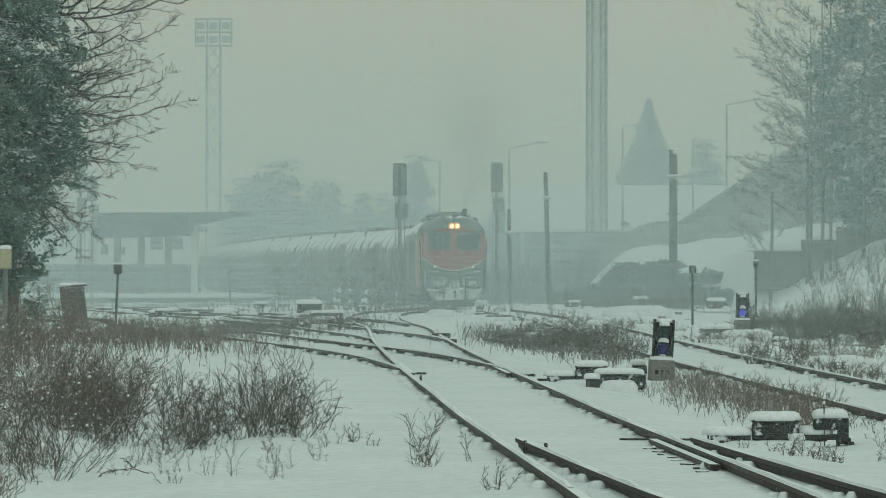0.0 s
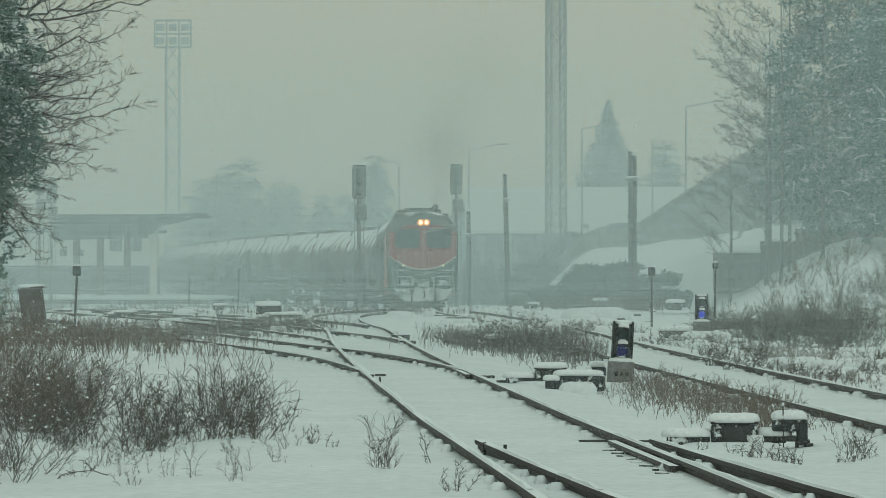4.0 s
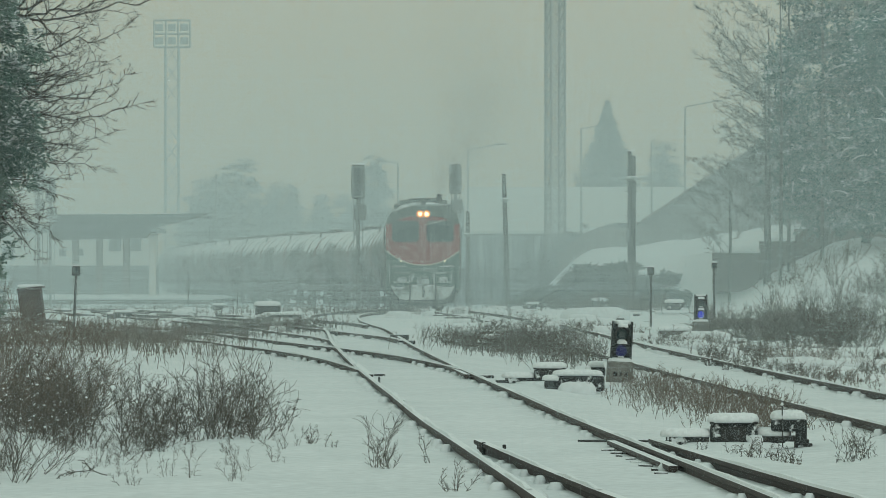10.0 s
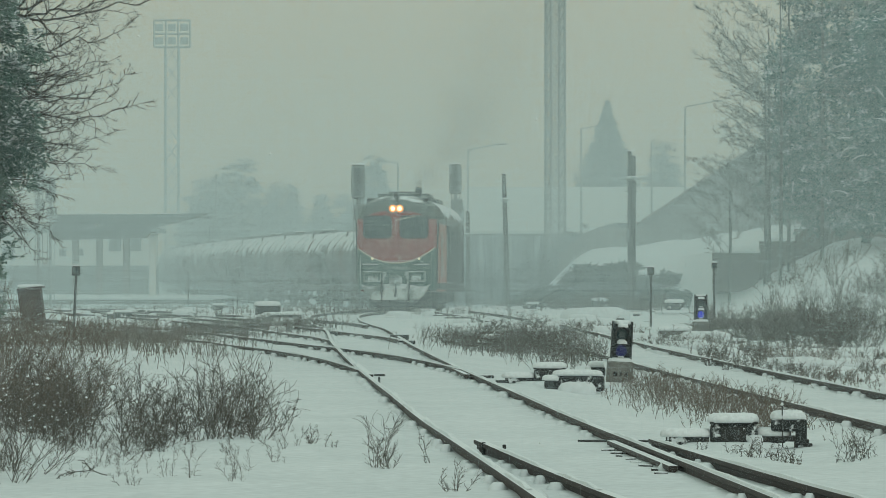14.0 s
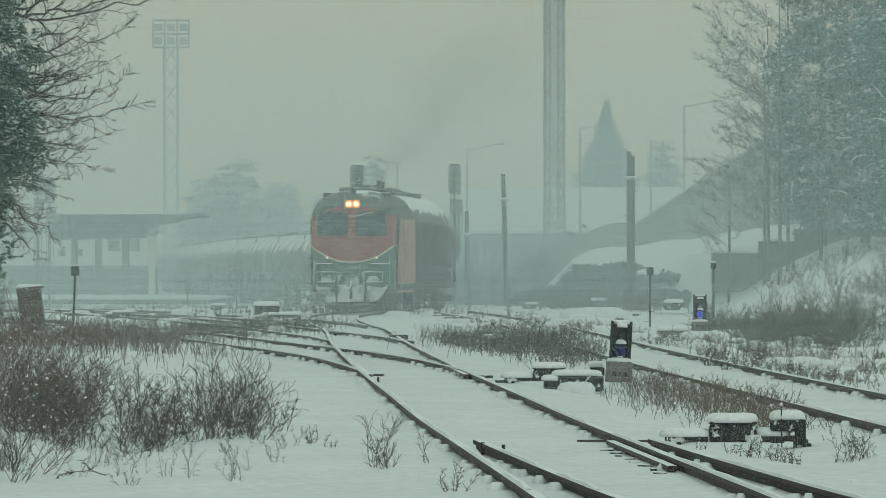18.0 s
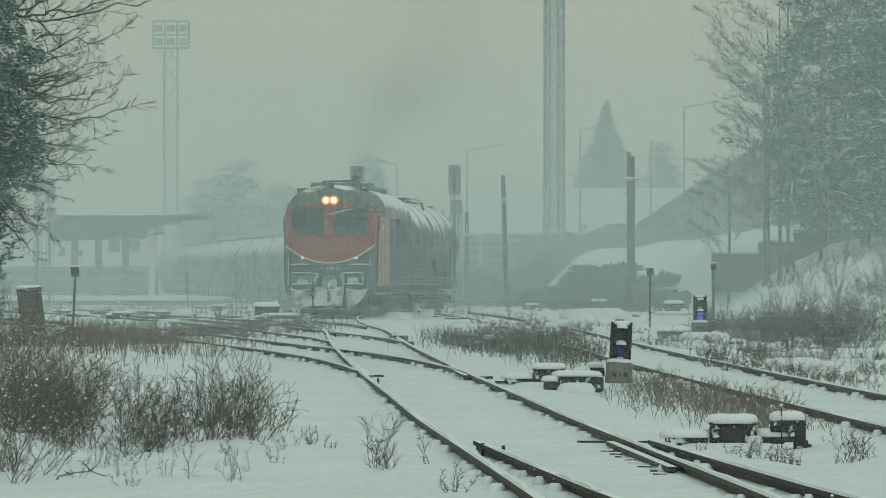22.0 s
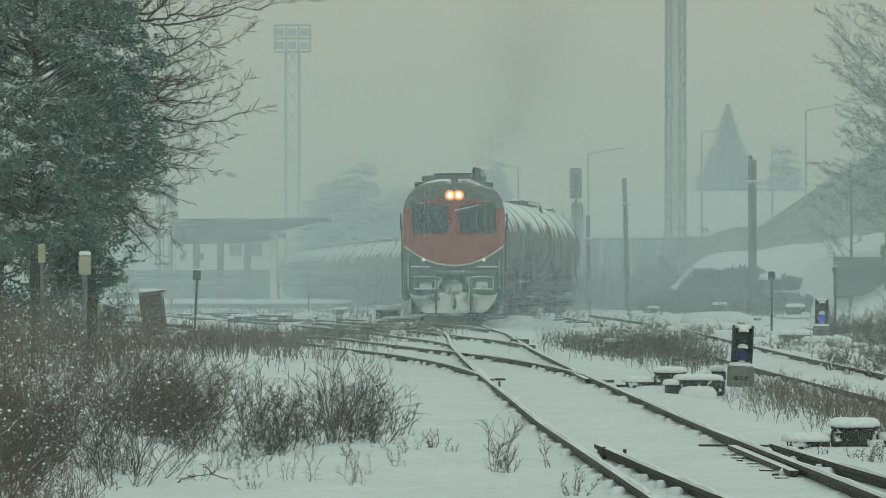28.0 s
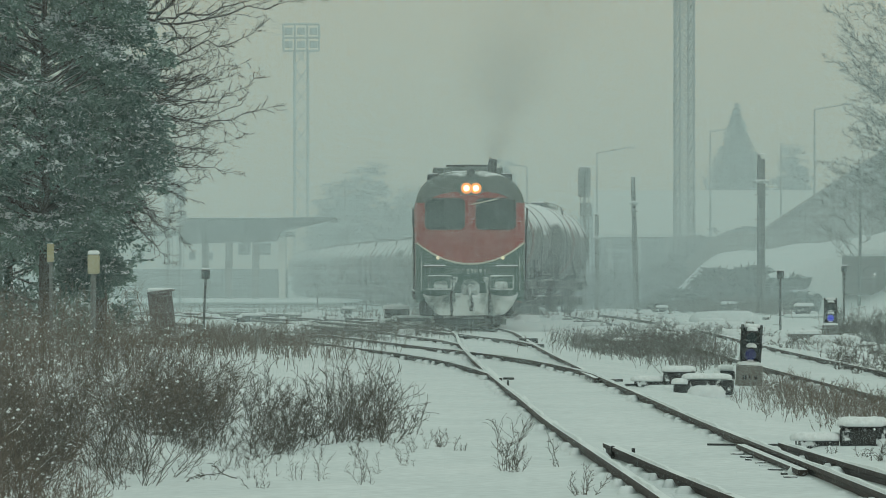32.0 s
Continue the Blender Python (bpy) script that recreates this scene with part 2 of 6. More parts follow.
class Line:
    """A smooth line over the plan: x and z as functions of y."""

    def __init__(self, pts):
        self.y = [p[0] for p in pts]
        self.x = [p[1] for p in pts]
        n = len(pts)
        self.s = []
        for i in range(n):
            a, b = max(0, i - 1), min(n - 1, i + 1)
            self.s.append((self.x[b] - self.x[a]) / (self.y[b] - self.y[a]))

    def at(self, y):
        i = max(0, min(len(self.y) - 2, int(np.searchsorted(self.y, y)) - 1))
        h = self.y[i + 1] - self.y[i]
        q = (y - self.y[i]) / h
        if q < 0:
            return self.x[i] + self.s[i] * (y - self.y[i])
        if q > 1:
            return self.x[i + 1] + self.s[i + 1] * (y - self.y[i + 1])
        return ((2 * q ** 3 - 3 * q ** 2 + 1) * self.x[i] + (q ** 3 - 2 * q ** 2 + q) * h * self.s[i]
                + (-2 * q ** 3 + 3 * q ** 2) * self.x[i + 1] + (q ** 3 - q ** 2) * h * self.s[i + 1])

    def way(self, y):
        d = Vector((self.at(y + 0.2) - self.at(y - 0.2), 0.4, 0))
        return d.normalized()


# ---- the plan: y runs away from the camera, z = 0 is the top of the rails ----
MAIN = Line([(2, 2.95), (20, 1.80), (30.6, 1.20), (36.2, 0.88), (42, 0.55), (50.3, 0.15), (62.3, -0.44), (75, -1.0), (88, -1.53), (105, -2.12),
             (114, -2.66), (123, -3.1), (132, -3.36), (137, -3.42), (144.5, -3.21), (150, -2.77), (156, -2.15), (163, -1.33), (170.5, -0.85),
             (178.5, -0.74), (186, -1.03), (194, -1.38), (215, -3.01), (247, -8.0), (309, -16), (430, -27), (600, -38), (760, -46)])
EAST = Line([(2, 7.0), (25, 5.65), (40, 4.9), (50, 4.45), (64, 3.85), (80, 3.3), (113, 2.4), (140, 1.1), (160, -0.3), (175, -0.75)])
BRANCH = Line([(2, 8.0), (16, 4.2), (22, 2.75), (26.6, 1.99), (30.6, 1.58), (36.2, 1.10), (40, 0.78)])
WEST_A = Line([(62, -0.43), (66, -0.78), (72, -1.45), (79, -2.55), (84, -3.5), (92, -4.9), (98, -6.0), (110, -8.6), (130, -13.5), (160, -21)])
WEST_B = Line([(88, -1.53), (93, -2.02), (98, -2.75), (105, -3.75), (113, -5.1), (122, -6.9), (131, -8.7), (141, -11), (170, -18), (220, -30)])
WEST_C = Line([(112, -2.65), (120, -3.6), (128, -5.2), (140, -8.0), (160, -12.6), (200, -19), (260, -28)])


def dip(y):
    """The yard falls a little towards the station."""
    return -0.56 * smoothstep(152, 225, y)


def ground_z(x, y):
    z = -0.088 + dip(y)
    near = min([abs(x - MAIN.at(y))] + ([abs(x - EAST.at(y))] if y < 175 else []))
    off = smoothstep(1.0, 3.0, near)
    z += (noise.noise((x * 0.35, y * 0.16, 1.3)) * 0.10 + noise.noise((x * 1.3, y * 0.6, 5.1)) * 0.035) * off
    z += noise.noise((x * 2.1, y * 0.9, 9.0)) * 0.022 + noise.noise((x * 0.5, y * 0.25, 3.0)) * 0.03 * off
    z -= 0.16 * off * smoothstep(0, 3, x - MAIN.at(y)) * smoothstep(160, 120, y) * (1 - smoothstep(3, 6, abs(x - 3.0)) * 0.4)
    # the cutting's bank: a far slope behind the poles, a nearer one that runs up to the stepped wall
    far = smoothstep(3.6, 8.2, x - 0.02 * (y - 220)) * (2.1 * smoothstep(203, 222, y) + (0.95 + 0.075 * max(0.0, min(14.0, x - 6))) * smoothstep(222, 256, y))
    beside = 2.6 * smoothstep(0.060 * max(60, y), 0.096 * max(60, y), x) * smoothstep(128, 186, y)
    shelf = (2.65 + 1.0 * smoothstep(13.8, 15.6, x)) * smoothstep(188.3, 189.5, y) * smoothstep(11.6, 12.0, x)
    far, beside = max(far, shelf), min(beside, 2.9)
    z += max(far, beside)
    z += noise.noise((x * 0.7, y * 0.3, 7.7)) * 0.22 * smoothstep(0.2, 1.2, max(far, beside))
    z += 0.5 * smoothstep(9, 20, x) * smoothstep(50, 110, y)
    z += 0.25 * smoothstep(-2.2, -6.0, x) * smoothstep(20, 40, y) * smoothstep(95, 60, y)
    return z


# ---- ground ----
def spaced(a, b, step):
    return list(np.arange(a, b, step))


def build_ground():
    xs = [-2500, -1200, -600, -300, -160, -100, -70, -50, -38, -30] + spaced(-24, -9, 0.8) + spaced(-9, 10, 0.3) + spaced(10, 24, 0.8) + [26, 30, 38, 50, 70, 110, 200, 400, 900, 2500]
    ys = [-300, -80, -20, 0, 10, 18] + spaced(22, 75, 0.4) + spaced(75, 140, 0.9) + spaced(140, 260, 2.5) + [270, 290, 320, 360, 420, 520, 700, 1000, 1600, 2600, 4200]
    nx, ny = len(xs), len(ys)
    vs = [(x, y, ground_z(x, y)) for y in ys for x in xs]
    fs = [(j * nx + i, j * nx + i + 1, (j + 1) * nx + i + 1, (j + 1) * nx + i) for j in range(ny - 1) for i in range(nx - 1)]
    b = Buf()
    b.v, b.f = vs, fs
    ob = new("ground", b.mesh("ground", SNOW, True))
    tagged(ob, "snow-covered ground of the railway yard", "ground", kind="structure")


build_ground()


# ---- tracks ----
RAIL_SECTION = [(-0.036, 0.0), (-0.036, -0.035), (-0.010, -0.05), (-0.010, -0.135), (-0.07, -0.155), (-0.07, -0.17),
                (0.07, -0.17), (0.07, -0.155), (0.010, -0.135), (0.010, -0.05), (0.036, -0.035), (0.036, 0.0)]


def rail_buf(line, off, y0, y1, lift=0.0, step=1.0):
    b = Buf()
    n = max(2, int((y1 - y0) / step))
    k = len(RAIL_SECTION)
    vs, fs = [], []
    for i in range(n + 1):
        y = y0 + (y1 - y0) * i / n
        w = line.way(y)
        side = Vector((w.y, -w.x, 0))
        c = Vector((line.at(y), y, dip(y) + lift)) + side * off
        for u, z in RAIL_SECTION:
            vs.append(c + side * u + Vector((0, 0, z)))
    for i in range(n):
        for j in range(k):
            fs.append((i * k + j, i * k + (j + 1) % k, (i + 1) * k + (j + 1) % k, (i + 1) * k + j))
    fs += [tuple(range(k)), tuple(range((n + 1) * k - 1, n * k - 1, -1))]
    return b.add(vs, fs)


def rail_cap_buf(line, off, y0, y1, step=0.5):
    """A thin line of snow left on a rail's head, with bare stretches."""
    b = Buf()
    rng = random.Random(int(off * 100 + y0 * 10))
    y = y0
    while y < y1 - 0.6:
        length = rng.uniform(1.5, 9)
        e = min(y1, y + length)
        n = max(2, int((e - y) / step))
        vs, fs = [], []
        for i in range(n + 1):
            q = y + (e - y) * i / n
            w = line.way(q)
            side = Vector((w.y, -w.x, 0))
            c = Vector((line.at(q), q, dip(q))) + side * off
            h = 0.016 * (0.5 + rng.random()) * (0.2 if i in (0, n) else 1)
            for u, z in ((-0.024, 0.001), (-0.014, h), (0.012, h), (0.022, 0.001)):
                vs.append(c + side * u + Vector((0, 0, z)))
        for i in range(n):
            for j in range(3):
                fs.append((i * 4 + j, i * 4 + j + 1, (i + 1) * 4 + j + 1, (i + 1) * 4 + j))
        b.add(vs, fs)
        y = e + rng.uniform(0.2, 2.5)
    return b


def lump_buf(line, offs, y0, y1, pitch=0.5):
    """Snow heaped over the fastenings, one lump a sleeper on each side of a rail."""
    b = Buf()
    rng = random.Random(int(y0 * 7 + len(offs)))
    y = y0
    while y < y1:
        for off in offs:
            for s in (-1, 1):
                w = line.way(y)
                side = Vector((w.y, -w.x, 0))
                if rng.random() < 0.12:
                    continue
                c = Vector((line.at(y), y, dip(y))) + side * (off + s * rng.uniform(0.075, 0.10))
                r, h = rng.uniform(0.05, 0.12), rng.uniform(0.085, 0.155)
                vs, fs = [], []
                for up, share in ((-0.18, 1.5), (-0.18 + h * 0.7, 1.0), (-0.18 + h, 0.5)):
                    for i in range(7):
                        q = 2 * math.pi * i / 7
                        vs.append((c.x + math.cos(q) * r * share * 0.75, c.y + math.sin(q) * r * share * 1.25, c.z + up))
                for k in range(2):
                    for i in range(7):
                        fs.append((k * 7 + i, k * 7 + (i + 1) % 7, (k + 1) * 7 + (i + 1) % 7, (k + 1) * 7 + i))
                fs.append(tuple(range(14, 21)))
                b.add(vs, fs)
        y += pitch * rng.uniform(0.97, 1.03)
    return b


def track(name, line, y0, y1, label, lumps=130):
    t = thing(name, (0, 0, 0), label, "railway track", "tracks of the yard", kind="structure")
    for off in (-0.753, 0.753):
        r = part("rail", rail_buf(line, off, y0, y1), RAIL, t)
        part("snow_line", rail_cap_buf(line, off, y0, min(y1, 140)), SNOW_CAP, r, "thin snow lying on the rail head")
    if lumps:
        tagged(part("fastening_snow", lump_buf(line, (-0.753, 0.753), max(y0, 22), min(y1, lumps)), SNOW, t, "snow heaped over the fastenings", True), kind="stuff")
    return t


main_track = track("main_track", MAIN, 2, 740, "snow-covered main line with rusty rails")
track("east_track", EAST, 2, 174, "snow-covered siding with rusty rails", 110)
branch = track("branch_track", BRANCH, 2, 36.8, "track branching off over a turnout", 36)
track("west_track", WEST_A, 62.5, 160, "snowed-in track curving away over a turnout", 100)
track("west_track", WEST_B, 88.5, 220, "snowed-in track curving away over a turnout", 110)
track("west_track", WEST_C, 112.5, 260, "snowed-in far track curving away", 0)


def guard_rails():
    t = tagged(new("turnout_fittings"), "iron guard rails and slide chairs of the turnout", "turnout", kind="structure")
    part("check_rail", rail_buf(MAIN, 0.655, 32.5, 37.4, -0.035, 0.5), RAIL, t)
    part("check_rail", rail_buf(MAIN, -0.68, 60.0, 66.5, -0.01, 0.5), RAIL, t)
    part("check_rail", rail_buf(MAIN, 0.67, 60.0, 66.0, -0.01, 0.5), RAIL, t)
    rng = random.Random(12)
    for i in range(8):
        y = 32.4 + i * 0.6
        x = MAIN.at(y) + 0.57 - rng.uniform(0, 0.05)
        part("slide_chair", Buf().box(x, y, -0.092, rng.uniform(0.05, 0.13), 0.11, 0.04, 0.012, pose(0, 0, 0, 0, rng.uniform(-6, 6), 0)), IRON_SNOW, t)
    for y, x0, x1 in ((38.2, 1.2, 1.95), (58.2, 0.62, 1.55)):
        part("drive_rod", Buf().tube((x0, y, -0.07), (x1, y - 0.1, -0.07), 0.01, n=6), IRON, t)
    for x, y in ((0.505, 35.4), (0.34, 35.9), (-0.86, 57.8)):
        part("stake", Buf().box(x, y, -0.05, 0.03, 0.03, 0.12, 0.004), IRON, t)


guard_rails()


# ---- the train ----
ENGINE_LEN = 17.0


def engine_section(z_top, half, base):
    """Half outline of the body from the sill up to the middle of the roof."""
    pts = [(half - 0.05, base), (half, base + 0.08), (half, 2.0), (half, 2.7), (half - 0.01, 3.2)]
    for k in range(1, 9):
        q = k / 8 * math.pi / 2
        pts.append((half * math.cos(q) ** 0.75, 3.2 + (z_top - 3.2) * math.sin(q) ** 0.9))
    pts[-1] = (0.0, z_top)
    return pts


def body_rows(rows):
    """Loft through full sections at each y; rows are (y, top, half width, sill)."""
    vs, fs = [], []
    k = None
    for y, top, half, base in rows:
        h = engine_section(top, half, base)
        ring = [(x, z) for x, z in h] + [(-x, z) for x, z in reversed(h[:-1])]
        k = len(ring)
        vs += [(x, y, z) for x, z in ring]
    for i in range(len(rows) - 1):
        for j in range(k - 1):
            fs.append((i * k + j, i * k + j + 1, (i + 1) * k + j + 1, (i + 1) * k + j))
    return vs, fs, k


def split_body(rows, test):
    """The faces of the loft whose middle passes the test."""
    vs, fs, k = body_rows(rows)
    b = Buf()
    keep = []
    for q in fs:
        c = [sum(vs[i][a] for i in q) / 4 for a in range(3)]
        if test(*c):
            keep.append(q)
    b.v, b.f = vs, keep
    return b


def face_panel(points, y, depth=0.03):
    """A flat panel of outline points (x, z) at y, facing the front."""
    n = len(points)
    vs = [(x, y, z) for x, z in points] + [(x, y + depth, z) for x, z in points]
    fs = [tuple(range(n)), tuple(range(2 * n - 1, n - 1, -1))]
    fs += [(i, n + i, n + (i + 1) % n, (i + 1) % n) for i in range(n)]
    return Buf().add(vs, fs)


def rounded(x0, z0, x1, z1, r, n=4):
    pts = []
    for cx, cz, a in ((x1 - r, z1 - r, 0), (x0 + r, z1 - r, 90), (x0 + r, z0 + r, 180), (x1 - r, z0 + r, 270)):
        for i in range(n + 1):
            q = radians(a + 90 * i / n)
            pts.append((cx + r * math.cos(q), cz + r * math.sin(q)))
    return pts


def smile(x):
    """Height of the cream line across the nose."""
    return 1.70 + 0.56 * (abs(x) / 1.42) ** 2.1


def wheelset(parent, y, r=0.5):
    for s in (-1, 1):
        w = part("wheel", Buf().lathe((s * 0.70, y, r), (s * 0.83, y, r), [(0, r + 0.03), (0.2, r + 0.03), (0.25, r), (1, r - 0.01), (1.02, r * 0.7), (0.9, r * 0.65), (0.9, 0.15), (1.1, 0.13)], 18), IRON, parent)
    part("axle", Buf().tube((-0.72, y, r), (0.72, y, r), 0.09, n=8), IRON, parent)


def bogie(parent, y, wheels, r=0.5):
    for s in (-1, 1):
        b = Buf()
        b.box(s * 1.0, y, r + 0.08, 0.12, 2.2 + (1.6 if len(wheels) > 2 else 0.4), 0.22, 0.03)
        for w in wheels:
            b.box(s * 1.04, y + w, r, 0.2, 0.32, 0.34, 0.04)
        part("bogie_frame", b, IRON_SNOW, parent)
    for w in wheels:
        wheelset(parent, y + w, r)


def buffers(parent, y, facing, frost=False):
    for s in (-1, 1):
        b = Buf()
        b.lathe((s * 0.86, y, 1.15), (s * 0.86, y + facing * 0.55, 1.15),
                [(0, 0.14), (0.35, 0.14), (0.36, 0.10), (0.9, 0.10)], 16)
        part("buffer_shank", b, IRON_SNOW, parent)
        part("buffer_head", Buf().box(s * 0.86, y + facing * 0.53, 1.21 if frost else 1.05, 0.54, 0.05, 0.36, 0.02), ENGINE_GREEN if frost else IRON_SNOW, parent, "flat oblong buffer head")
    b = Buf()
    b.lathe((0, y, 1.05), (0, y + facing * 0.18, 1.05), [(0, 0.25), (0.5, 0.25), (0.55, 0.19), (0.7, 0.19), (0.72, 0.11), (1, 0.10)], 16)
    b.tube((0, y + facing * 0.15, 1.05), (0, y + facing * 0.3, 0.75), 0.04, n=6)
    b.tube((-0.06, y + facing * 0.3, 0.75), (0.02, y + facing * 0.28, 0.45), 0.03, n=6)
    part("coupling_hook", b, FROST if frost else IRON_SNOW, parent)


def build_engine():
    e = thing("locomotive", (0, 0, 0), "red and green diesel locomotive with frosted plough, headlights on", "locomotive")
    L = ENGINE_LEN
    front = [(0.0, 3.62, 1.18, 0.75), (0.02, 3.74, 1.26, 0.75), (0.07, 3.86, 1.335, 0.72), (0.17, 3.98, 1.40, 0.70), (0.34, 4.08, 1.44, 0.68),
             (0.65, 4.16, 1.45, 0.66), (1.1, 4.2, 1.45, 0.66)]
    rows = front + [(y, 4.22, 1.45, 0.66) for y in (2.0, 3.5, 5.2, 6.2, 8, 11, 14, L - 1.1)] + [(L - y, t, h, s) for y, t, h, s in reversed(front[:-1])]
    # sheets of the body, parted by their paint
    for s in (-1, 1):
        part("cab_side", split_body(rows, lambda x, y, z: x * s > 0 and z < 3.3 and 0.9 < y < 6.2), ENGINE_ORANGE, e, "orange-red cab side", True)
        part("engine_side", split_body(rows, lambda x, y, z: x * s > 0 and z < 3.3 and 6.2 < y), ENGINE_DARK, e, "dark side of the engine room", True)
        part("nose_shell", split_body(rows, lambda x, y, z: x * s > 0 and z < 3.3 and y < 0.9), ENGINE_GREEN, e, "green rounded nose corner", True)
    part("roof", split_body(rows, lambda x, y, z: z >= 3.3 and y < 5.2), ENGINE_ROOF, e, "grey-green cab roof", True)
    part("engine_roof", split_body(rows, lambda x, y, z: z >= 3.3 and y >= 5.2), ENGINE_ROOF_SNOW, e, "snow-covered roof of the engine room", True)
    # the front plate, red above the cream line, green below
    up, low = [], []
    xs = [-1.18 + 2.36 * i / 24 for i in range(25)]
    vs, fs = [], []
    for x in xs:
        t = 3.2 + (3.62 - 3.2) * max(0.0, 1 - (abs(x) / 1.18) ** 2.6) ** 0.5
        vs += [(x, 0.0, 0.75), (x, -0.012, smile(x)), (x, -0.012, 2.6), (x, 0.0, t)]
    for i in range(24):
        low.append((i * 4, (i + 1) * 4, (i + 1) * 4 + 1, i * 4 + 1))
        up += [(i * 4 + 1, (i + 1) * 4 + 1, (i + 1) * 4 + 2, i * 4 + 2), (i * 4 + 2, (i + 1) * 4 + 2, (i + 1) * 4 + 3, i * 4 + 3)]
    part("nose_plate", Buf().add(vs, low), ENGINE_GREEN, e, "green lower front")
    part("front_plate", Buf().add(vs, up), ENGINE_RED, e, "faded red front")
    # red wraps round the corners
    for s in (-1, 1):
        b = Buf()
        cols = [(1.18, -0.014), (1.266, 0.012), (1.341, 0.062), (1.406, 0.162), (1.446, 0.332), (1.456, 0.65), (1.456, 0.95)]
        vs = []
        for x, y in cols:
            lo = smile(min(x, 1.42)) if y < 0.3 else 2.26
            vs += [(s * x, y, lo), (s * x, y, 2.7), (s * x, y, 3.32)]
        fs = []
        for i in range(len(cols) - 1):
            for k in range(2):
                q = (i * 3 + k, (i + 1) * 3 + k, (i + 1) * 3 + k + 1, i * 3 + k + 1)
                fs.append(q if s > 0 else q[::-1])
        part("corner_panel", b.add(vs, fs), ENGINE_RED, e, "faded red cab corner", True)
    # cream line
    b = Buf()
    pts = [(1.41, 0.15), (1.345, 0.05), (1.268, -0.002)] + [(1.18 - 2.36 * i / 30, -0.03) for i in range(31)] + [(-1.268, -0.002), (-1.345, 0.05), (-1.41, 0.15)]
    for i in range(len(pts) - 1):
        (xa, ya), (xb, yb) = pts[i], pts[i + 1]
        b.tube((xa, ya, smile(xa)), (xb, yb, smile(xb)), 0.024, n=6, caps=False)
    part("cream_line", b, ENGINE_LINE, e, "cream line curving across the nose")
    # windscreens
    for s in (-1, 1):
        xa, xb = (0.19, 1.16) if s > 0 else (-1.16, -0.19)
        part("windscreen", face_panel(rounded(xa, 2.65, xb, 3.40, 0.12), -0.035, 0.03), GLASS, e, "dark windscreen")
        b = Buf()
        outer, inner = rounded(xa - 0.05, 2.60, xb + 0.05, 3.45, 0.15), rounded(xa, 2.65, xb, 3.40, 0.12)
        n = len(outer)
        vs = [(x, -0.045, z) for x, z in outer] + [(x, -0.045, z) for x, z in inner] + [(x, 0.0, z) for x, z in outer]
        fs = [(i, (i + 1) % n, n + (i + 1) % n, n + i) for i in range(n)] + [(i, 2 * n + i, 2 * n + (i + 1) % n, (i + 1) % n) for i in range(n)]
        part("window_rubber", b.add(vs, fs), ENGINE_DARK, e)
        part("side_window", Buf().box(s * 1.455, 1.35, 3.0, 0.02, 0.75, 0.6, 0.008), GLASS, e, "dark cab side window")
        part("cab_door", Buf().box(s * 1.46, 2.3, 2.2, 0.03, 0.7, 2.0, 0.01), ENGINE_ORANGE, e)
        part("handrail", Buf().tube((s * 1.51, 2.75, 1.2), (s * 1.51, 2.75, 2.9), 0.018, n=6), FROST, e)
        part("mirror", Buf().box(s * 1.52, 0.75, 2.95, 0.05, 0.1, 0.5, 0.015), IRON, e)
        part("marker_lamp", Buf().lathe((s * 0.86, 0.02, 1.86), (s * 0.86, -0.08, 1.86), [(0, 0.05), (0.8, 0.045), (1, 0.03)], 12), LAMP_DIM, e, "small lit marker lamp")
        part("headlight", Buf().lathe((s * 0.125 + 0.02, 0.02, 3.70), (s * 0.125 + 0.02, -0.10, 3.70), [(0, 0.08), (0.7, 0.08), (1, 0.05)], 16), LAMP, e, "glowing amber headlight")
        # added ring whose glow imitates the lamp's halo
        part("halo_ring", Buf().lathe((s * 0.125 + 0.02, 0.02, 3.70), (s * 0.125 + 0.02, -0.05, 3.70), [(0, 0.15), (0.8, 0.15), (1, 0.13)], 18), HALO, e, "amber glowing ring standing in for the headlight halo")
        # frames and steps on the lower nose
        b = Buf()
        x0, x1 = (0.52, 1.12) if s > 0 else (-1.12, -0.52)
        for a, c in (((x0, 1.38), (x1, 1.38)), ((x0, 1.03), (x1, 1.03)), ((x0, 1.03), (x0, 1.38)), ((x1, 1.03), (x1, 1.38))):
            b.tube((a[0], -0.57, a[1]), (c[0], -0.57, c[1]), 0.02, n=6)
        part("frost_rim", b, FROST, e, "rim of frost round the buffer head")
        part("buffer_snow", Buf().cap(s * 0.80, -0.565, 1.06, 0.36, 0.05, 0.17, 2.4, 16, 0.0, 7 + s), FROST, e, "snow stuck to the buffer")
        part("nose_ledge", Buf().box(s * 0.95, -0.05, 1.63, 0.6, 0.09, 0.03, 0.008), IRON, e)
        part("ledge_snow", Buf().cap(s * 0.95, -0.05, 1.645, 0.58, 0.09, 0.03, 4, 16), SNOW_CAP, e)
        part("hose_frost", Buf().cap(s * 0.42, -0.16, 1.22, 0.13, 0.10, 0.13, 2.2, 12, 0.05, 4), FROST, e)
        part("grab_rail", Buf().tube((s * 1.30, -0.03, 1.0), (s * 1.30, -0.03, 2.0), 0.016, n=5), FROST, e)
        part("cab_ladder", Buf().tube((s * 1.47, 0.5, 1.0), (s * 1.50, 0.5, 2.9), 0.018, n=6).tube((s * 1.47, 0.85, 1.0), (s * 1.50, 0.85, 2.9), 0.018, n=6), IRON_SNOW, e, "dark grab rails of the cab door")
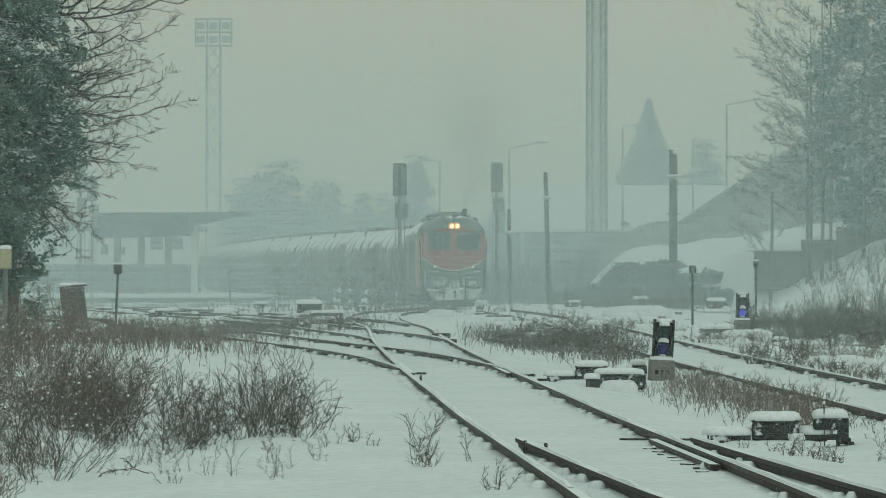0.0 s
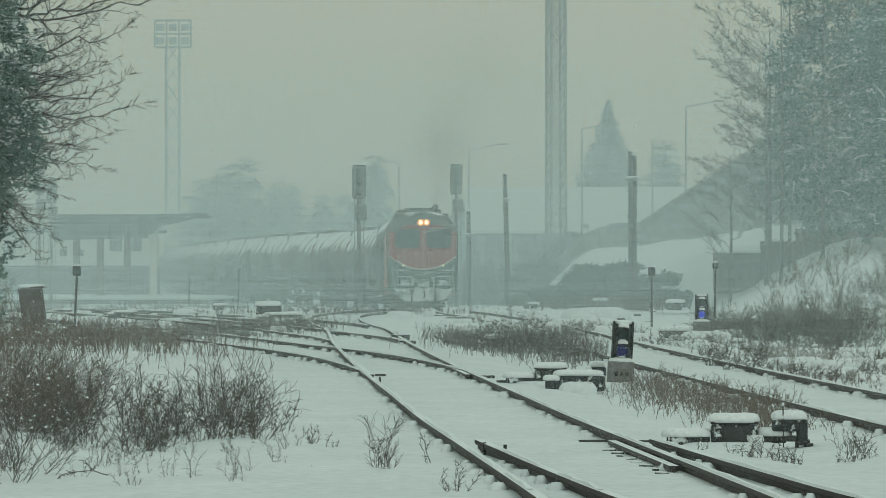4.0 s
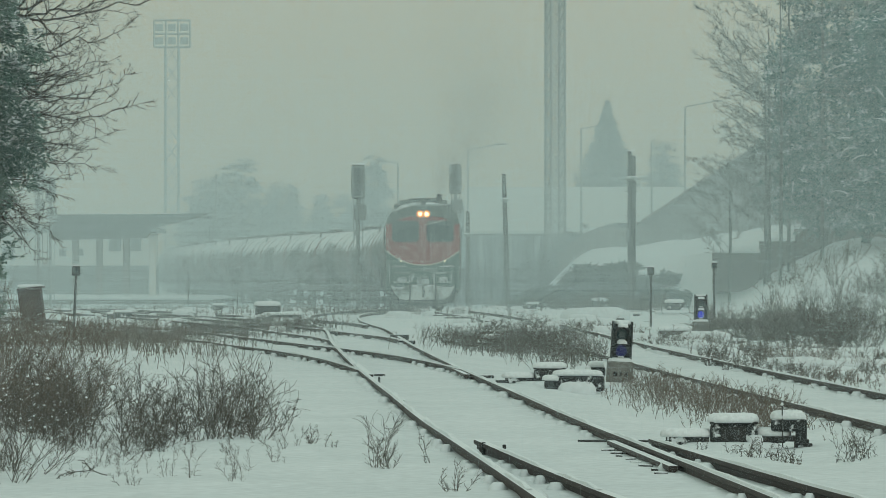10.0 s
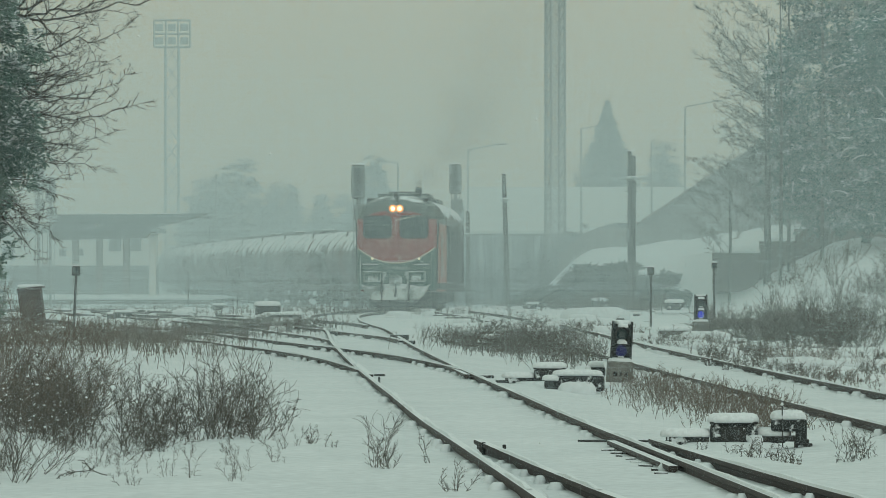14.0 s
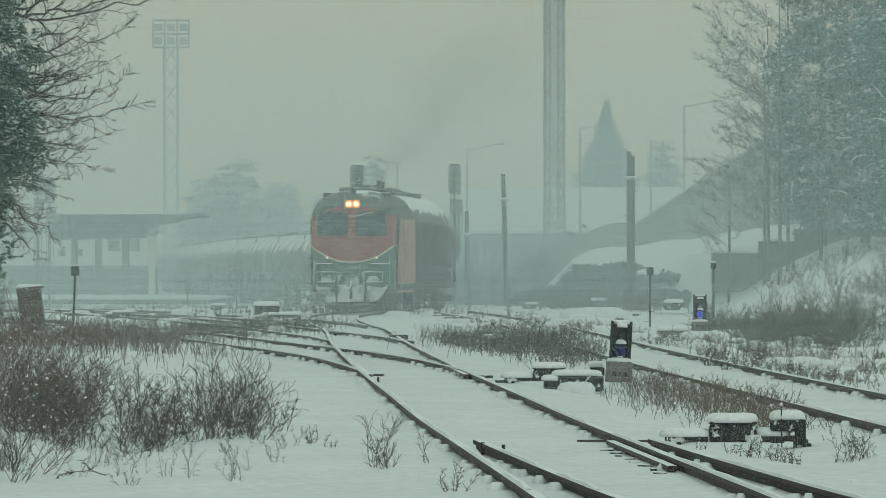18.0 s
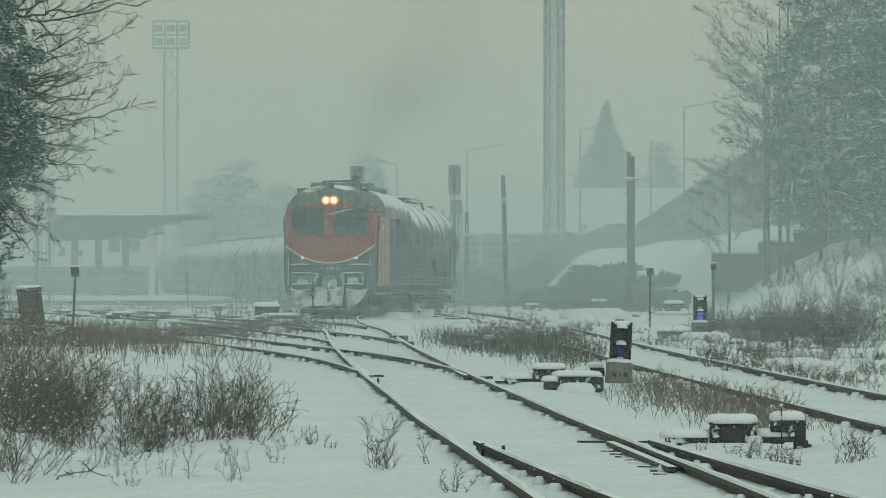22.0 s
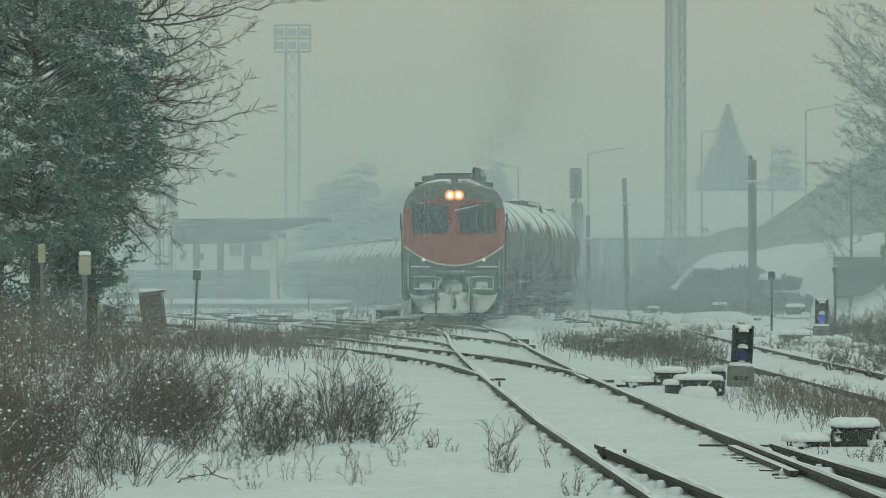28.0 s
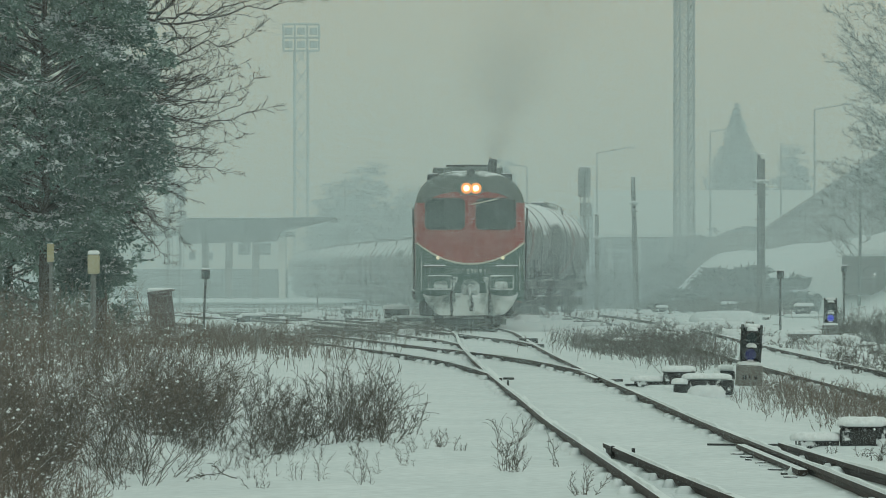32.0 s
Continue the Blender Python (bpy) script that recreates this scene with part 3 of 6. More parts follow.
        part("air_hose", Buf().tube((s * 0.42, -0.08, 1.35), (s * 0.46, -0.2, 0.95), 0.035).tube((s * 0.46, -0.2, 0.95), (s * 0.40, -0.12, 0.62), 0.03), FROST, e, "frosted air hose")
        part("cock", Buf().box(s * 0.40, -0.08, 1.30, 0.14, 0.12, 0.12, 0.03), FROST, e)
    part("headlight_housing", face_panel(rounded(-0.34, 3.53, 0.34, 3.87, 0.15), -0.02, 0.1), ENGINE_GREEN, e)
    part("horn", Buf().lathe((0.02, 0.4, 4.05), (0.02, 0.2, 4.14), [(0, 0.05), (0.5, 0.06), (1, 0.11)], 12).tube((0.02, 0.42, 3.95), (0.02, 0.42, 4.12), 0.05, n=8), IRON, e)
    part("wiper", Buf().tube((0.02, -0.06, 3.27), (0.72, -0.07, 3.42), 0.016, n=5), ENGINE_LINE, e, "pale wiper arm")
    # number, as plain bars
    for i, w in enumerate((0.10, 0.07, 0.07, 0.07, 0.07, 0.10, 0.07, 0.07, 0.07)):
        part("number_bar", Buf().box(-0.42 + i * 0.115, -0.02, 1.52, w, 0.02, 0.10, 0.004), FROST, e)
    buffers(e, 0.0, -1, True)
    # plough: a middle blade and two wings that curve in towards the rail
    def blade(x0, x1, low):
        b = Buf()
        vs, fs = [], []
        n = 12
        for i in range(n + 1):
            x = x0 + (x1 - x0) * i / n
            z = low(abs(x))
            for k in range(5):
                f = k / 4
                vs.append((x, -0.06 - 0.34 * f ** 0.7 + abs(x) * 0.16, 0.93 + (z - 0.93) * f))
        for i in range(n):
            for k in range(4):
                fs.append((i * 5 + k, i * 5 + k + 1, (i + 1) * 5 + k + 1, (i + 1) * 5 + k))
        m = len(vs)
        vs += [(a, c + 0.03, d) for a, c, d in vs]
        fs += [tuple(m + q for q in reversed(g)) for g in fs]
        return b.add(vs, fs)

    part("snow_plough", blade(-0.47, 0.47, lambda x: 0.34), PLOUGH, e, "snow-caked middle plough blade", True)
    for s in (-1, 1):
        part("plough_wing", blade(s * 0.53, s * 1.26, lambda x: 0.34 + 0.55 * max(0.0, (x - 0.72) / 0.54) ** 2.2), PLOUGH, e, "frosted plough wing", True)
        part("brake_hose", Buf().tube((s * 0.5, -0.24, 0.98), (s * 0.52, -0.40, 0.7), 0.028).tube((s * 0.52, -0.40, 0.7), (s * 0.47, -0.40, 0.45), 0.024), IRON, e, "dark hanging brake hose")
    part("coupling_chain", Buf().tube((0.02, -0.42, 0.78), (0.05, -0.46, 0.6), 0.04).tube((0.05, -0.46, 0.6), (0.0, -0.46, 0.48), 0.035).box(0.04, -0.45, 0.5, 0.14, 0.06, 0.1, 0.02), IRON_PATCHY, e)
    part("front_beam", Buf().box(0, 0.10, 0.17, 1.9, 0.12, 0.16, 0.02), IRON, e)
    part("buffer_beam", Buf().box(0, 0.12, 1.02, 2.7, 0.2, 0.5, 0.04), ENGINE_GREEN, e)
    # roof gear
    part("exhaust_stack", Buf().box(0.62, 2.6, 4.30, 0.24, 0.36, 0.5, 0.03, pose(0, 0, 0, 0, 12, 0)), IRON, e, "tilted dark exhaust stack")
    part("fan_housing", Buf().box(0, 4.9, 4.24, 1.9, 2.6, 0.22, 0.05), ENGINE_ROOF, e)
    part("fan_ring", Buf().lathe((0, 4.3, 4.3), (0, 4.3, 4.42), [(0, 0.62), (1, 0.6)], 20), IRON_SNOW, e)
    part("roof_hatch", Buf().box(0, 8.6, 4.22, 1.6, 2.4, 0.16, 0.04), ENGINE_ROOF, e)
    part("roof_hatch", Buf().box(0, 12.2, 4.22, 1.6, 2.6, 0.16, 0.04), ENGINE_ROOF, e)
    for s in (-1, 1):
        part("roof_vent", Buf().box(s * 0.98, 1.3, 4.02, 0.3, 0.7, 0.2, 0.04), IRON_SNOW, e)
        for k in range(3):
            g = part("side_grille", Buf().box(s * 1.455, 8.2 + k * 2.2, 2.75, 0.03, 1.4, 0.6, 0.01), IRON, e)
            for j in range(4):
                part("louvre", Buf().box(s * 1.475, 8.2 + k * 2.2, 2.54 + j * 0.14, 0.02, 1.3, 0.05, 0.004), ENGINE_DARK, g)
        part("sole_bar", Buf().box(s * 1.44, L / 2, 0.86, 0.1, L - 1.6, 0.24, 0.02), IRON_SNOW, e)
        part("fuel_tank", Buf().box(s * 0.85, L / 2, 0.55, 0.9, 3.0, 0.6, 0.06), IRON_SNOW, e)
    bogie(e, 4.0, (-1.9, 0.0, 1.9), 0.5)
    bogie(e, L - 4.0, (-1.9, 0.0, 1.9), 0.5)
    buffers(e, L, 1)
    return e


WAGON_LEN = 13.6


def build_wagon():
    """A tank wagon; its front buffers stand at y = 0."""
    w = thing("tank_wagon", (0, 0, 0), "dirty grey tank wagon with snow along its top", "tank wagon", "wagons of the goods train")
    L = WAGON_LEN
    zc, r = 2.62, 1.42
    part("tank", Buf().lathe((0, 1.1, zc), (0, L - 1.1, zc), [(-0.012, 0.3), (0.0, 0.85), (0.012, 1.15), (0.03, 1.34), (0.05, r), (0.5, r), (0.95, r), (0.97, 1.34), (0.988, 1.15), (1.0, 0.85), (1.012, 0.3)], 28),
         TANK, w, "grey tank shell with snow on top", True)
    for y, hw in ((2.2, 0.07), (5.2, 0.3), (8.4, 0.07), (L - 2.2, 0.07)):
        part("tank_band", Buf().lathe((0, y - hw, zc), (0, y + hw, zc), [(0, r + 0.004), (0.1, r + 0.025), (0.9, r + 0.025), (1, r + 0.004)], 28), TANK_RED if hw > 0.2 else IRON_SNOW, w, "", True)
    part("dome_cover", Buf().lathe((0, L / 2, zc + r - 0.08), (0, L / 2, zc + r + 0.22), [(0, 0.35), (0.85, 0.35), (1, 0.28)], 16), IRON_SNOW, w)
    b = Buf()
    for s in (-1, 1):
        b.tube((s * 0.42, 3.8, zc + r + 0.14), (s * 0.42, L - 3.8, zc + r + 0.14), 0.016, n=5)
        for k in range(7):
            y = 3.8 + (L - 7.6) * k / 6
            b.tube((s * 0.42, y, zc + r - 0.12), (s * 0.42, y, zc + r + 0.14), 0.016, n=5)
    part("walkway_rail", b, STEEL_GREY, w)
    part("walkway", Buf().box(0, L / 2, zc + r + 0.03, 0.7, L - 7.4, 0.04), IRON_SNOW, w)
    for s in (-1, 1):
        part("sole_bar", Buf().box(s * 1.0, L / 2, 1.05, 0.14, L - 1.2, 0.28, 0.02), IRON_SNOW, w)
        part("ladder", Buf().tube((s * 1.44, L / 2 - 0.22, 1.0), (s * 0.8, L / 2 - 0.22, zc + r), 0.025, n=5).tube((s * 1.44, L / 2 + 0.22, 1.0), (s * 0.8, L / 2 + 0.22, zc + r), 0.025, n=5), IRON, w)
        for y in (2.2, L - 2.2):
            part("saddle", Buf().box(s * 0.7, y, 1.35, 0.7, 0.3, 0.5, 0.04), IRON, w)
    part("end_platform", Buf().box(0, 0.75, 1.16, 2.6, 0.5, 0.08, 0.015), IRON_SNOW, w)
    part("end_platform", Buf().box(0, L - 0.75, 1.16, 2.6, 0.5, 0.08, 0.015), IRON_SNOW, w)
    part("end_rail", Buf().tube((-1.2, 0.6, 1.2), (-1.2, 0.6, 2.1), 0.025, n=5).tube((1.2, 0.6, 1.2), (1.2, 0.6, 2.1), 0.025, n=5).tube((-1.2, 0.6, 2.1), (1.2, 0.6, 2.1), 0.025, n=5), IRON, w)
    bogie(w, 2.6, (-0.9, 0.9), 0.46)
    bogie(w, L - 2.6, (-0.9, 0.9), 0.46)
    buffers(w, 0.55, -1)
    buffers(w, L - 0.55, 1)
    return w


engine = build_engine()
wagon = build_wagon()
WAGONS = [wagon] + [copy_thing(wagon, pose(0, 0, 0)) for _ in range(21)]

# arc length along the main line from its near end
ARC_Y = np.arange(2.0, 755.0, 0.25)
ARC_S = np.concatenate([[0], np.cumsum([math.hypot(0.25, MAIN.at(y + 0.25) - MAIN.at(y)) for y in ARC_Y[:-1]])])


def on_line(s):
    y = float(np.interp(s, ARC_S, ARC_Y))
    return Vector((MAIN.at(y), y, dip(y)))


def riding(s_front, length, pivot):
    """Pose of a vehicle whose front stands at s_front, on two pivots."""
    a, b = on_line(s_front + pivot), on_line(s_front + length - pivot)
    d = (b - a).normalized()
    turn = math.atan2(-d.x, d.y)
    tilt = math.asin(d.z)
    return Matrix.Translation(a) @ Euler((tilt, 0, turn)).to_matrix().to_4x4() @ Matrix.Translation((0, -pivot, 0))


# seconds, distance of the engine's front along y
RUN = Line([(0, 194.0), (3, 186.0), (6, 178.5), (9, 170.7), (12, 163.0), (14.5, 156.4), (17, 150.0), (19.5, 143.4), (22, 137.0), (24, 132.0), (28, 122.4), (30, 117.9), (32, 113.6)])

# how far the smoke leans to the side for each metre that it rises
DRIFT = Line([(0, 0.1), (6, 0.15), (11, 0.25), (14, 0.6), (17, 0.8), (20, 0.6), (23, 0.35), (25, 0.6), (28, 0.45), (32, 0.15)])


def motions():
    times = [k * 0.5 for k in range(65)]
    walk(engine, [(t, riding(float(np.interp(RUN.at(t), ARC_Y, ARC_S)), ENGINE_LEN, 4.0)) for t in times])
    walk(smoke, [(t, riding(float(np.interp(RUN.at(t), ARC_Y, ARC_S)), ENGINE_LEN, 4.0)) for t in times])
    for p, x, y, z, k in PUFFS:
        walk(p, [(t, pose(x + DRIFT.at(t) * max(0.0, z - 4.9) ** 0.9 + 0.10 * k * math.sin(0.45 * t + k * 0.8), y + 0.5 * DRIFT.at(t) * max(0.0, z - 4.9), z + 0.10 * k * math.sin(0.7 * t + k * 1.7), 0, 0, 20 * math.sin(0.3 * t + k))) for t in times])
    walk(flakes, [(t, pose(0.35 * math.sin(0.4 * t), 0, -1.1 * t)) for t in times])
    for k, w in enumerate(WAGONS):
        back = ENGINE_LEN + 0.55 + k * (WAGON_LEN + 0.02)
        walk(w, [(t, riding(float(np.interp(RUN.at(t), ARC_Y, ARC_S)) + back, WAGON_LEN, 2.6)) for t in times])


# ---- poles, masts and signals ----
def lattice_mast(x, y, z0, height, width, label):
    m = thing("lattice_mast", (x, y, z0), label, "mast", turn=20)
    h = width / 2
    corners = [(-h, -h), (h, -h), (h, h), (-h, h)]
    for cx, cy in corners:
        part("leg", Buf().tube((cx, cy, 0), (cx * 0.94, cy * 0.94, height), 0.10, 0.09, 6), STEEL_GREY, m)
    step = width * 0.85
    n = int(height / step)
    for k in range(n):
        a, b = k * step, (k + 1) * step
        for i in range(4):
            (x0, y0), (x1, y1) = corners[i], corners[(i + 1) % 4]
            br = Buf().tube((x0, y0, a), (x1, y1, b), 0.055, n=4).tube((x1, y1, a), (x0, y0, b), 0.055, n=4).tube((x0, y0, b), (x1, y1, b), 0.03, n=4)
            part("brace", br, STEEL_GREY, m)
    part("foot", Buf().box(0, 0, 0.1, width + 0.6, width + 0.6, 0.8, 0.05), CONCRETE, m)
    return m


lattice_mast(8.36, 320, ground_z(8.4, 320), 34, 1.14, "tall grey steel lattice mast standing in the mist")


def flood_mast():
    m = thing("floodlight_mast", (-30.3, 480, ground_z(-30.3, 480)), "far floodlight mast with a lamp frame on top", "mast")
    for sx in (-0.75, 0.75):
        part("leg", Buf().tube((sx, 0, 0), (sx, 0, 27), 0.18, 0.16, 8), HAZED_STEEL, m)
    for k in range(12):
        z = 1 + k * 2.2
        part("brace", Buf().tube((-0.75, 0, z), (0.75, 0, z + 2.2), 0.08, n=5).tube((0.75, 0, z), (-0.75, 0, z + 2.2), 0.08, n=5), HAZED_STEEL, m)
    f = Buf()
    for z in (27, 28.5, 30):
        f.tube((-2, 0, z), (2, 0, z), 0.12, n=6)
    for x in (-2, -0.7, 0.7, 2):
        f.tube((x, 0, 27), (x, 0, 30), 0.12, n=6)
    part("lamp_frame", f, HAZED_STEEL, m)
    for x in (-1.4, 0, 1.4):
        for z in (27.7, 29.2):
            part("floodlight", Buf().box(x, -0.2, z, 0.9, 0.35, 0.8, 0.08), HAZED_STEEL, m)


flood_mast()


def wooden_pole(x, y, top, width, lean, label, twin=False):
    height = top - ground_z(x, y) + 0.05
    p = thing("pole", (x, y, ground_z(x, y) - 0.05), label, "pole")
    m = pose(0, 0, 0, 0, lean, 0)
    if twin:
        for s in (-1, 1):
            part("post", Buf().box(s * width * 0.25, 0, height / 2 - (0.1 if s > 0 else 0), width * 0.48, width * 0.6, height - (0.2 if s > 0 else 0), 0.03), POLE, p)
        for z in (1.4, 3.0, 4.6, height - 0.9):
            part("spacer", Buf().box(0, -0.02, z, width * 0.9, width * 0.5, 0.16, 0.02), POLE, p)
    else:
        part("post", Buf().tube((0, 0, 0), tuple(m @ Vector((0, 0, height))), width * 0.55, width * 0.42, 10), POLE, p)
    ring = m @ Vector((0, 0, height - (1.35 if not twin else 1.25)))
    b = Buf()
    b.lathe((ring.x - width * 0.9, ring.y - 0.12, ring.z), (ring.x + width * 0.9, ring.y - 0.12, ring.z), [(0, 0.06), (0.2, 0.1), (0.8, 0.1), (1, 0.06)], 10)
    part("clamp", b, FROST, p, "snow-dusted clamp")
    for k in range(5):
        z = height * (0.15 + 0.15 * k)
        q = m @ Vector((0, 0, z))
        part("bolt", Buf().tube((q.x - width * 0.75, q.y - 0.05, z), (q.x + width * 0.75, q.y - 0.05, z), 0.025, n=5), IRON, p)
    part("snow_tip", Buf().cap(*(m @ Vector((0, 0, height))), width * 0.95, width * 0.95, 0.06, 2), SNOW_CAP, p)
    return p


wooden_pole(8.7, 198, 6.92, 0.38, 0, "tall dark twin timber pole with bolts", True)
wooden_pole(3.4, 225, 6.48, 0.27, -1.7, "slim weathered pole leaning slightly, with a clamp near its top")
wooden_pole(1.42, 240, 4.76, 0.26, -0.5, "short weathered pole stump beside the line")


def colour_signal(x, y, top, label):
    s = thing("colour_light_signal", (x, y, ground_z(x, y) - 0.05), label, "railway signal", "tall signals of the yard")
    h = top - ground_z(x, y)
    part("mast", Buf().tube((0, 0, 0), (0, 0, h - 0.3), 0.10, 0.08, 10), STEEL_GREY, s)
    hd = part("signal_head", Buf().box(0, 0, h - 0.75, 0.62, 0.3, 1.5, 0.12), SIGNAL_GREY, s)
    for k in range(4):
        part("lens_hood", Buf().tube((0, -0.14, h - 0.25 - k * 0.33), (0, -0.36, h - 0.28 - k * 0.33), 0.11, 0.11, 12, False), IRON, hd)
        part("lens", Buf().lathe((0, -0.13, h - 0.25 - k * 0.33), (0, -0.165, h - 0.25 - k * 0.33), [(0, 0.09), (1, 0.085)], 12), GLASS, hd)
    part("lower_box", Buf().box(0.08, 0, h - 2.1, 0.55, 0.26, 0.7, 0.06), SIGNAL_GREY, s)
    part("ladder", Buf().tube((-0.2, 0.3, 0), (-0.2, 0.12, h - 1.5), 0.02, n=5).tube((0.2, 0.3, 0), (0.2, 0.12, h - 1.5), 0.02, n=5), STEEL_GREY, s)
    for k in range(12):
        z = 0.3 + k * (h - 2) / 12
        part("rung", Buf().tube((-0.2, 0.29 - 0.012 * k, z), (0.2, 0.29 - 0.012 * k, z), 0.014, n=4), STEEL_GREY, s)
    part("snow_cap", Buf().cap(0, 0, h, 0.6, 0.3, 0.06, 3), SNOW_CAP, s)
    return s


colour_signal(-3.75, 190, 6.15, "tall dark colour-light signal seen from its front, unlit")
colour_signal(-22.6, 240, 7.2, "tall dark colour-light signal by the platform, unlit")
colour_signal(-22.85, 250, 6.9, "tall dark colour-light signal behind another, unlit")
colour_signal(0.62, 215, 6.8, "tall dark colour-light signal beside the curve, unlit")


def dwarf_signal(x, y, z, w, h, base, lens, label, roll=0.0):
    s = thing("dwarf_signal", (x, y, z), label, "dwarf signal", "shunting signals", turn=4)
    s.matrix_basis = s.matrix_basis @ pose(0, 0, 0, 0, roll, 0)
    if base:
        part("concrete_base", Buf().box(0, 0.02, base / 2 - 0.1, w * 1.24, 0.30, base + 0.2, 0.03), CONCRETE, s, "snow-streaked concrete base")
        part("base_snow", Buf().cap(0, 0.0, base - 0.01, w * 1.2, 0.3, 0.05, 3.5, 18, 0.04, 6), SNOW_CAP, s)
        for i, bw in enumerate((0.055, 0.025, 0.045)):
            part("number_bar", Buf().box(-0.08 + i * 0.075, -0.135, base * 0.55, bw, 0.012, 0.06), IRON, s)
    hd = part("lamp_board", Buf().box(0, 0.03, base + h * 0.47, w * 0.9, 0.05, h * 0.94, 0.012), SIGNAL_BLACK, s)
    part("lamp_case", Buf().box(0, 0.12, base + h * 0.45, w * 0.8, 0.16, h * 0.86, 0.03), SIGNAL_BLACK, s)
    for k in (-1, 1):
        part("side_flange", Buf().box(k * w * 0.47, -0.02, base + h * 0.5, 0.022, 0.16, h, 0.005), SIGNAL_BLACK, s)
    for k, zz in enumerate((base + h * 0.66, base + h * 0.24)):
        lit = k == 1 and lens is not None
        part("lens", Buf().lathe((0, 0.0, zz), (0, -0.035, zz), [(0, w * 0.29), (0.6, w * 0.28), (1, w * 0.16)], 18), lens if lit else GLASS, hd, "blue light" if lit else "dark lens")
        n = 12
        vs, fs = [], []
        for yy, rr in ((0.0, w * 0.36), (-0.17, w * 0.345), (-0.17, w * 0.315), (0.0, w * 0.33)):
            for i in range(n + 1):
                q = math.pi * (-0.12 + 1.24 * i / n)
                vs.append((math.cos(q) * rr, yy, zz + 0.01 + math.sin(q) * rr))
        for j in range(3):
            for i in range(n):
                fs.append((j * (n + 1) + i, j * (n + 1) + i + 1, (j + 1) * (n + 1) + i + 1, (j + 1) * (n + 1) + i))
        part("hood", Buf().add(vs, fs), SIGNAL_BLACK, hd)
        part("hood_snow", Buf().cap(0, -0.085, zz + 0.01 + w * 0.33, w * 0.52, 0.16, 0.05, 2, 16, 0.02, k), SNOW_CAP, hd, "snow on the hood")
        part("lens_snow", Buf().cap(0, -0.05, zz - w * 0.31, w * 0.3, 0.09, 0.02, 2), SNOW_CAP, hd)
    part("snow_cap", Buf().cap(0, 0.03, base + h * 0.93, w * 0.82, 0.2, 0.05, 3), SNOW_CAP, s, "cap of snow")
    return s


dwarf_signal(2.405, 58.7, -0.19, 0.275, 0.54, 0.40, BLUE, "small black shunting signal with dim blue lamp on concrete base", 3.0)
dwarf_signal(6.0, 100, -0.02, 0.29, 0.62, 0.28, BLUE_LIT, "small black shunting signal with a glowing blue lamp")
for x, y, sx, sy, h, sd in ((2.36, 58.6, 1.1, 0.5, 0.14, 3), (1.75, 56.2, 0.5, 0.4, 0.20, 5)):
    drift = thing("snow_drift", (x, y, -0.22), "soft drift of snow piled against a signal base", "snow", kind="structure")
    part("drift", Buf().cap(0, 0, 0, sx, sy, h, 2.2, 24, 0.05, sd), SNOW, drift, "", True)
dwarf_signal(-20.6, 200, ground_z(-20.6, 200), 0.5, 0.8, 0.35, None, "far dark shunting signal, unlit")


def marker_post(x, y, top, head, label, bent=0.0):
    z = ground_z(x, y) - 0.05
    height = top - z
    p = thing("marker_post", (x, y, z), label, "marker post", "lantern posts")
    part("post", Buf().tube((bent, 0, 0), (0, 0, height - head), 0.035, 0.03, 8), POLE, p)
    hd = part("head", Buf().box(0, 0, height - head / 2, head * 0.85, head * 0.6, head, 0.03), IRON, p)
    part("lens", Buf().lathe((0, -head * 0.29, height - head * 0.5), (0, -head * 0.35, height - head * 0.5), [(0, head * 0.26), (1, head * 0.24)], 12), GLASS, hd)
    part("snow_cap", Buf().cap(0, 0, height, head * 0.9, head * 0.65, 0.035, 3), SNOW_CAP, p)
    return p


marker_post(-9.4, 110, 1.55, 0.25, "thin post with a dark box head and a cap of snow", -0.06)
marker_post(7.58, 120, 1.655, 0.18, "thin dark post with a small box head")
marker_post(6.05, 125, 1.53, 0.24, "thin post with a small lantern head")
marker_post(-13.05, 220, 1.39, 0.14, "far thin post with a small head")
marker_post(-10.5, 220, 1.54, 0.22, "far thin post with a small lantern head", -0.05)


def cabinet():
    c = thing("relay_cabinet", (-10.03, 105, ground_z(-10.03, 105) - 0.15), "rust-brown leaning cabinet with snow on its lid", "cabinet")
    m = pose(0, 0, 0, 0, -7, 0)
    part("body", Buf().box(0, 0, 0.62, 0.56, 0.5, 1.25, 0.03, m), RUST, c)
    part("door", Buf().box(-0.02, -0.255, 0.62, 0.46, 0.02, 1.05, 0.006, m), RUST, c)
    part("lid", Buf().box(-0.045, 0, 1.27, 0.64, 0.58, 0.06, 0.015, m), RUST, c)
    part("snow_cap", Buf().cap(-0.05, 0, 1.3, 0.62, 0.56, 0.06, 4), SNOW_CAP, c)


cabinet()


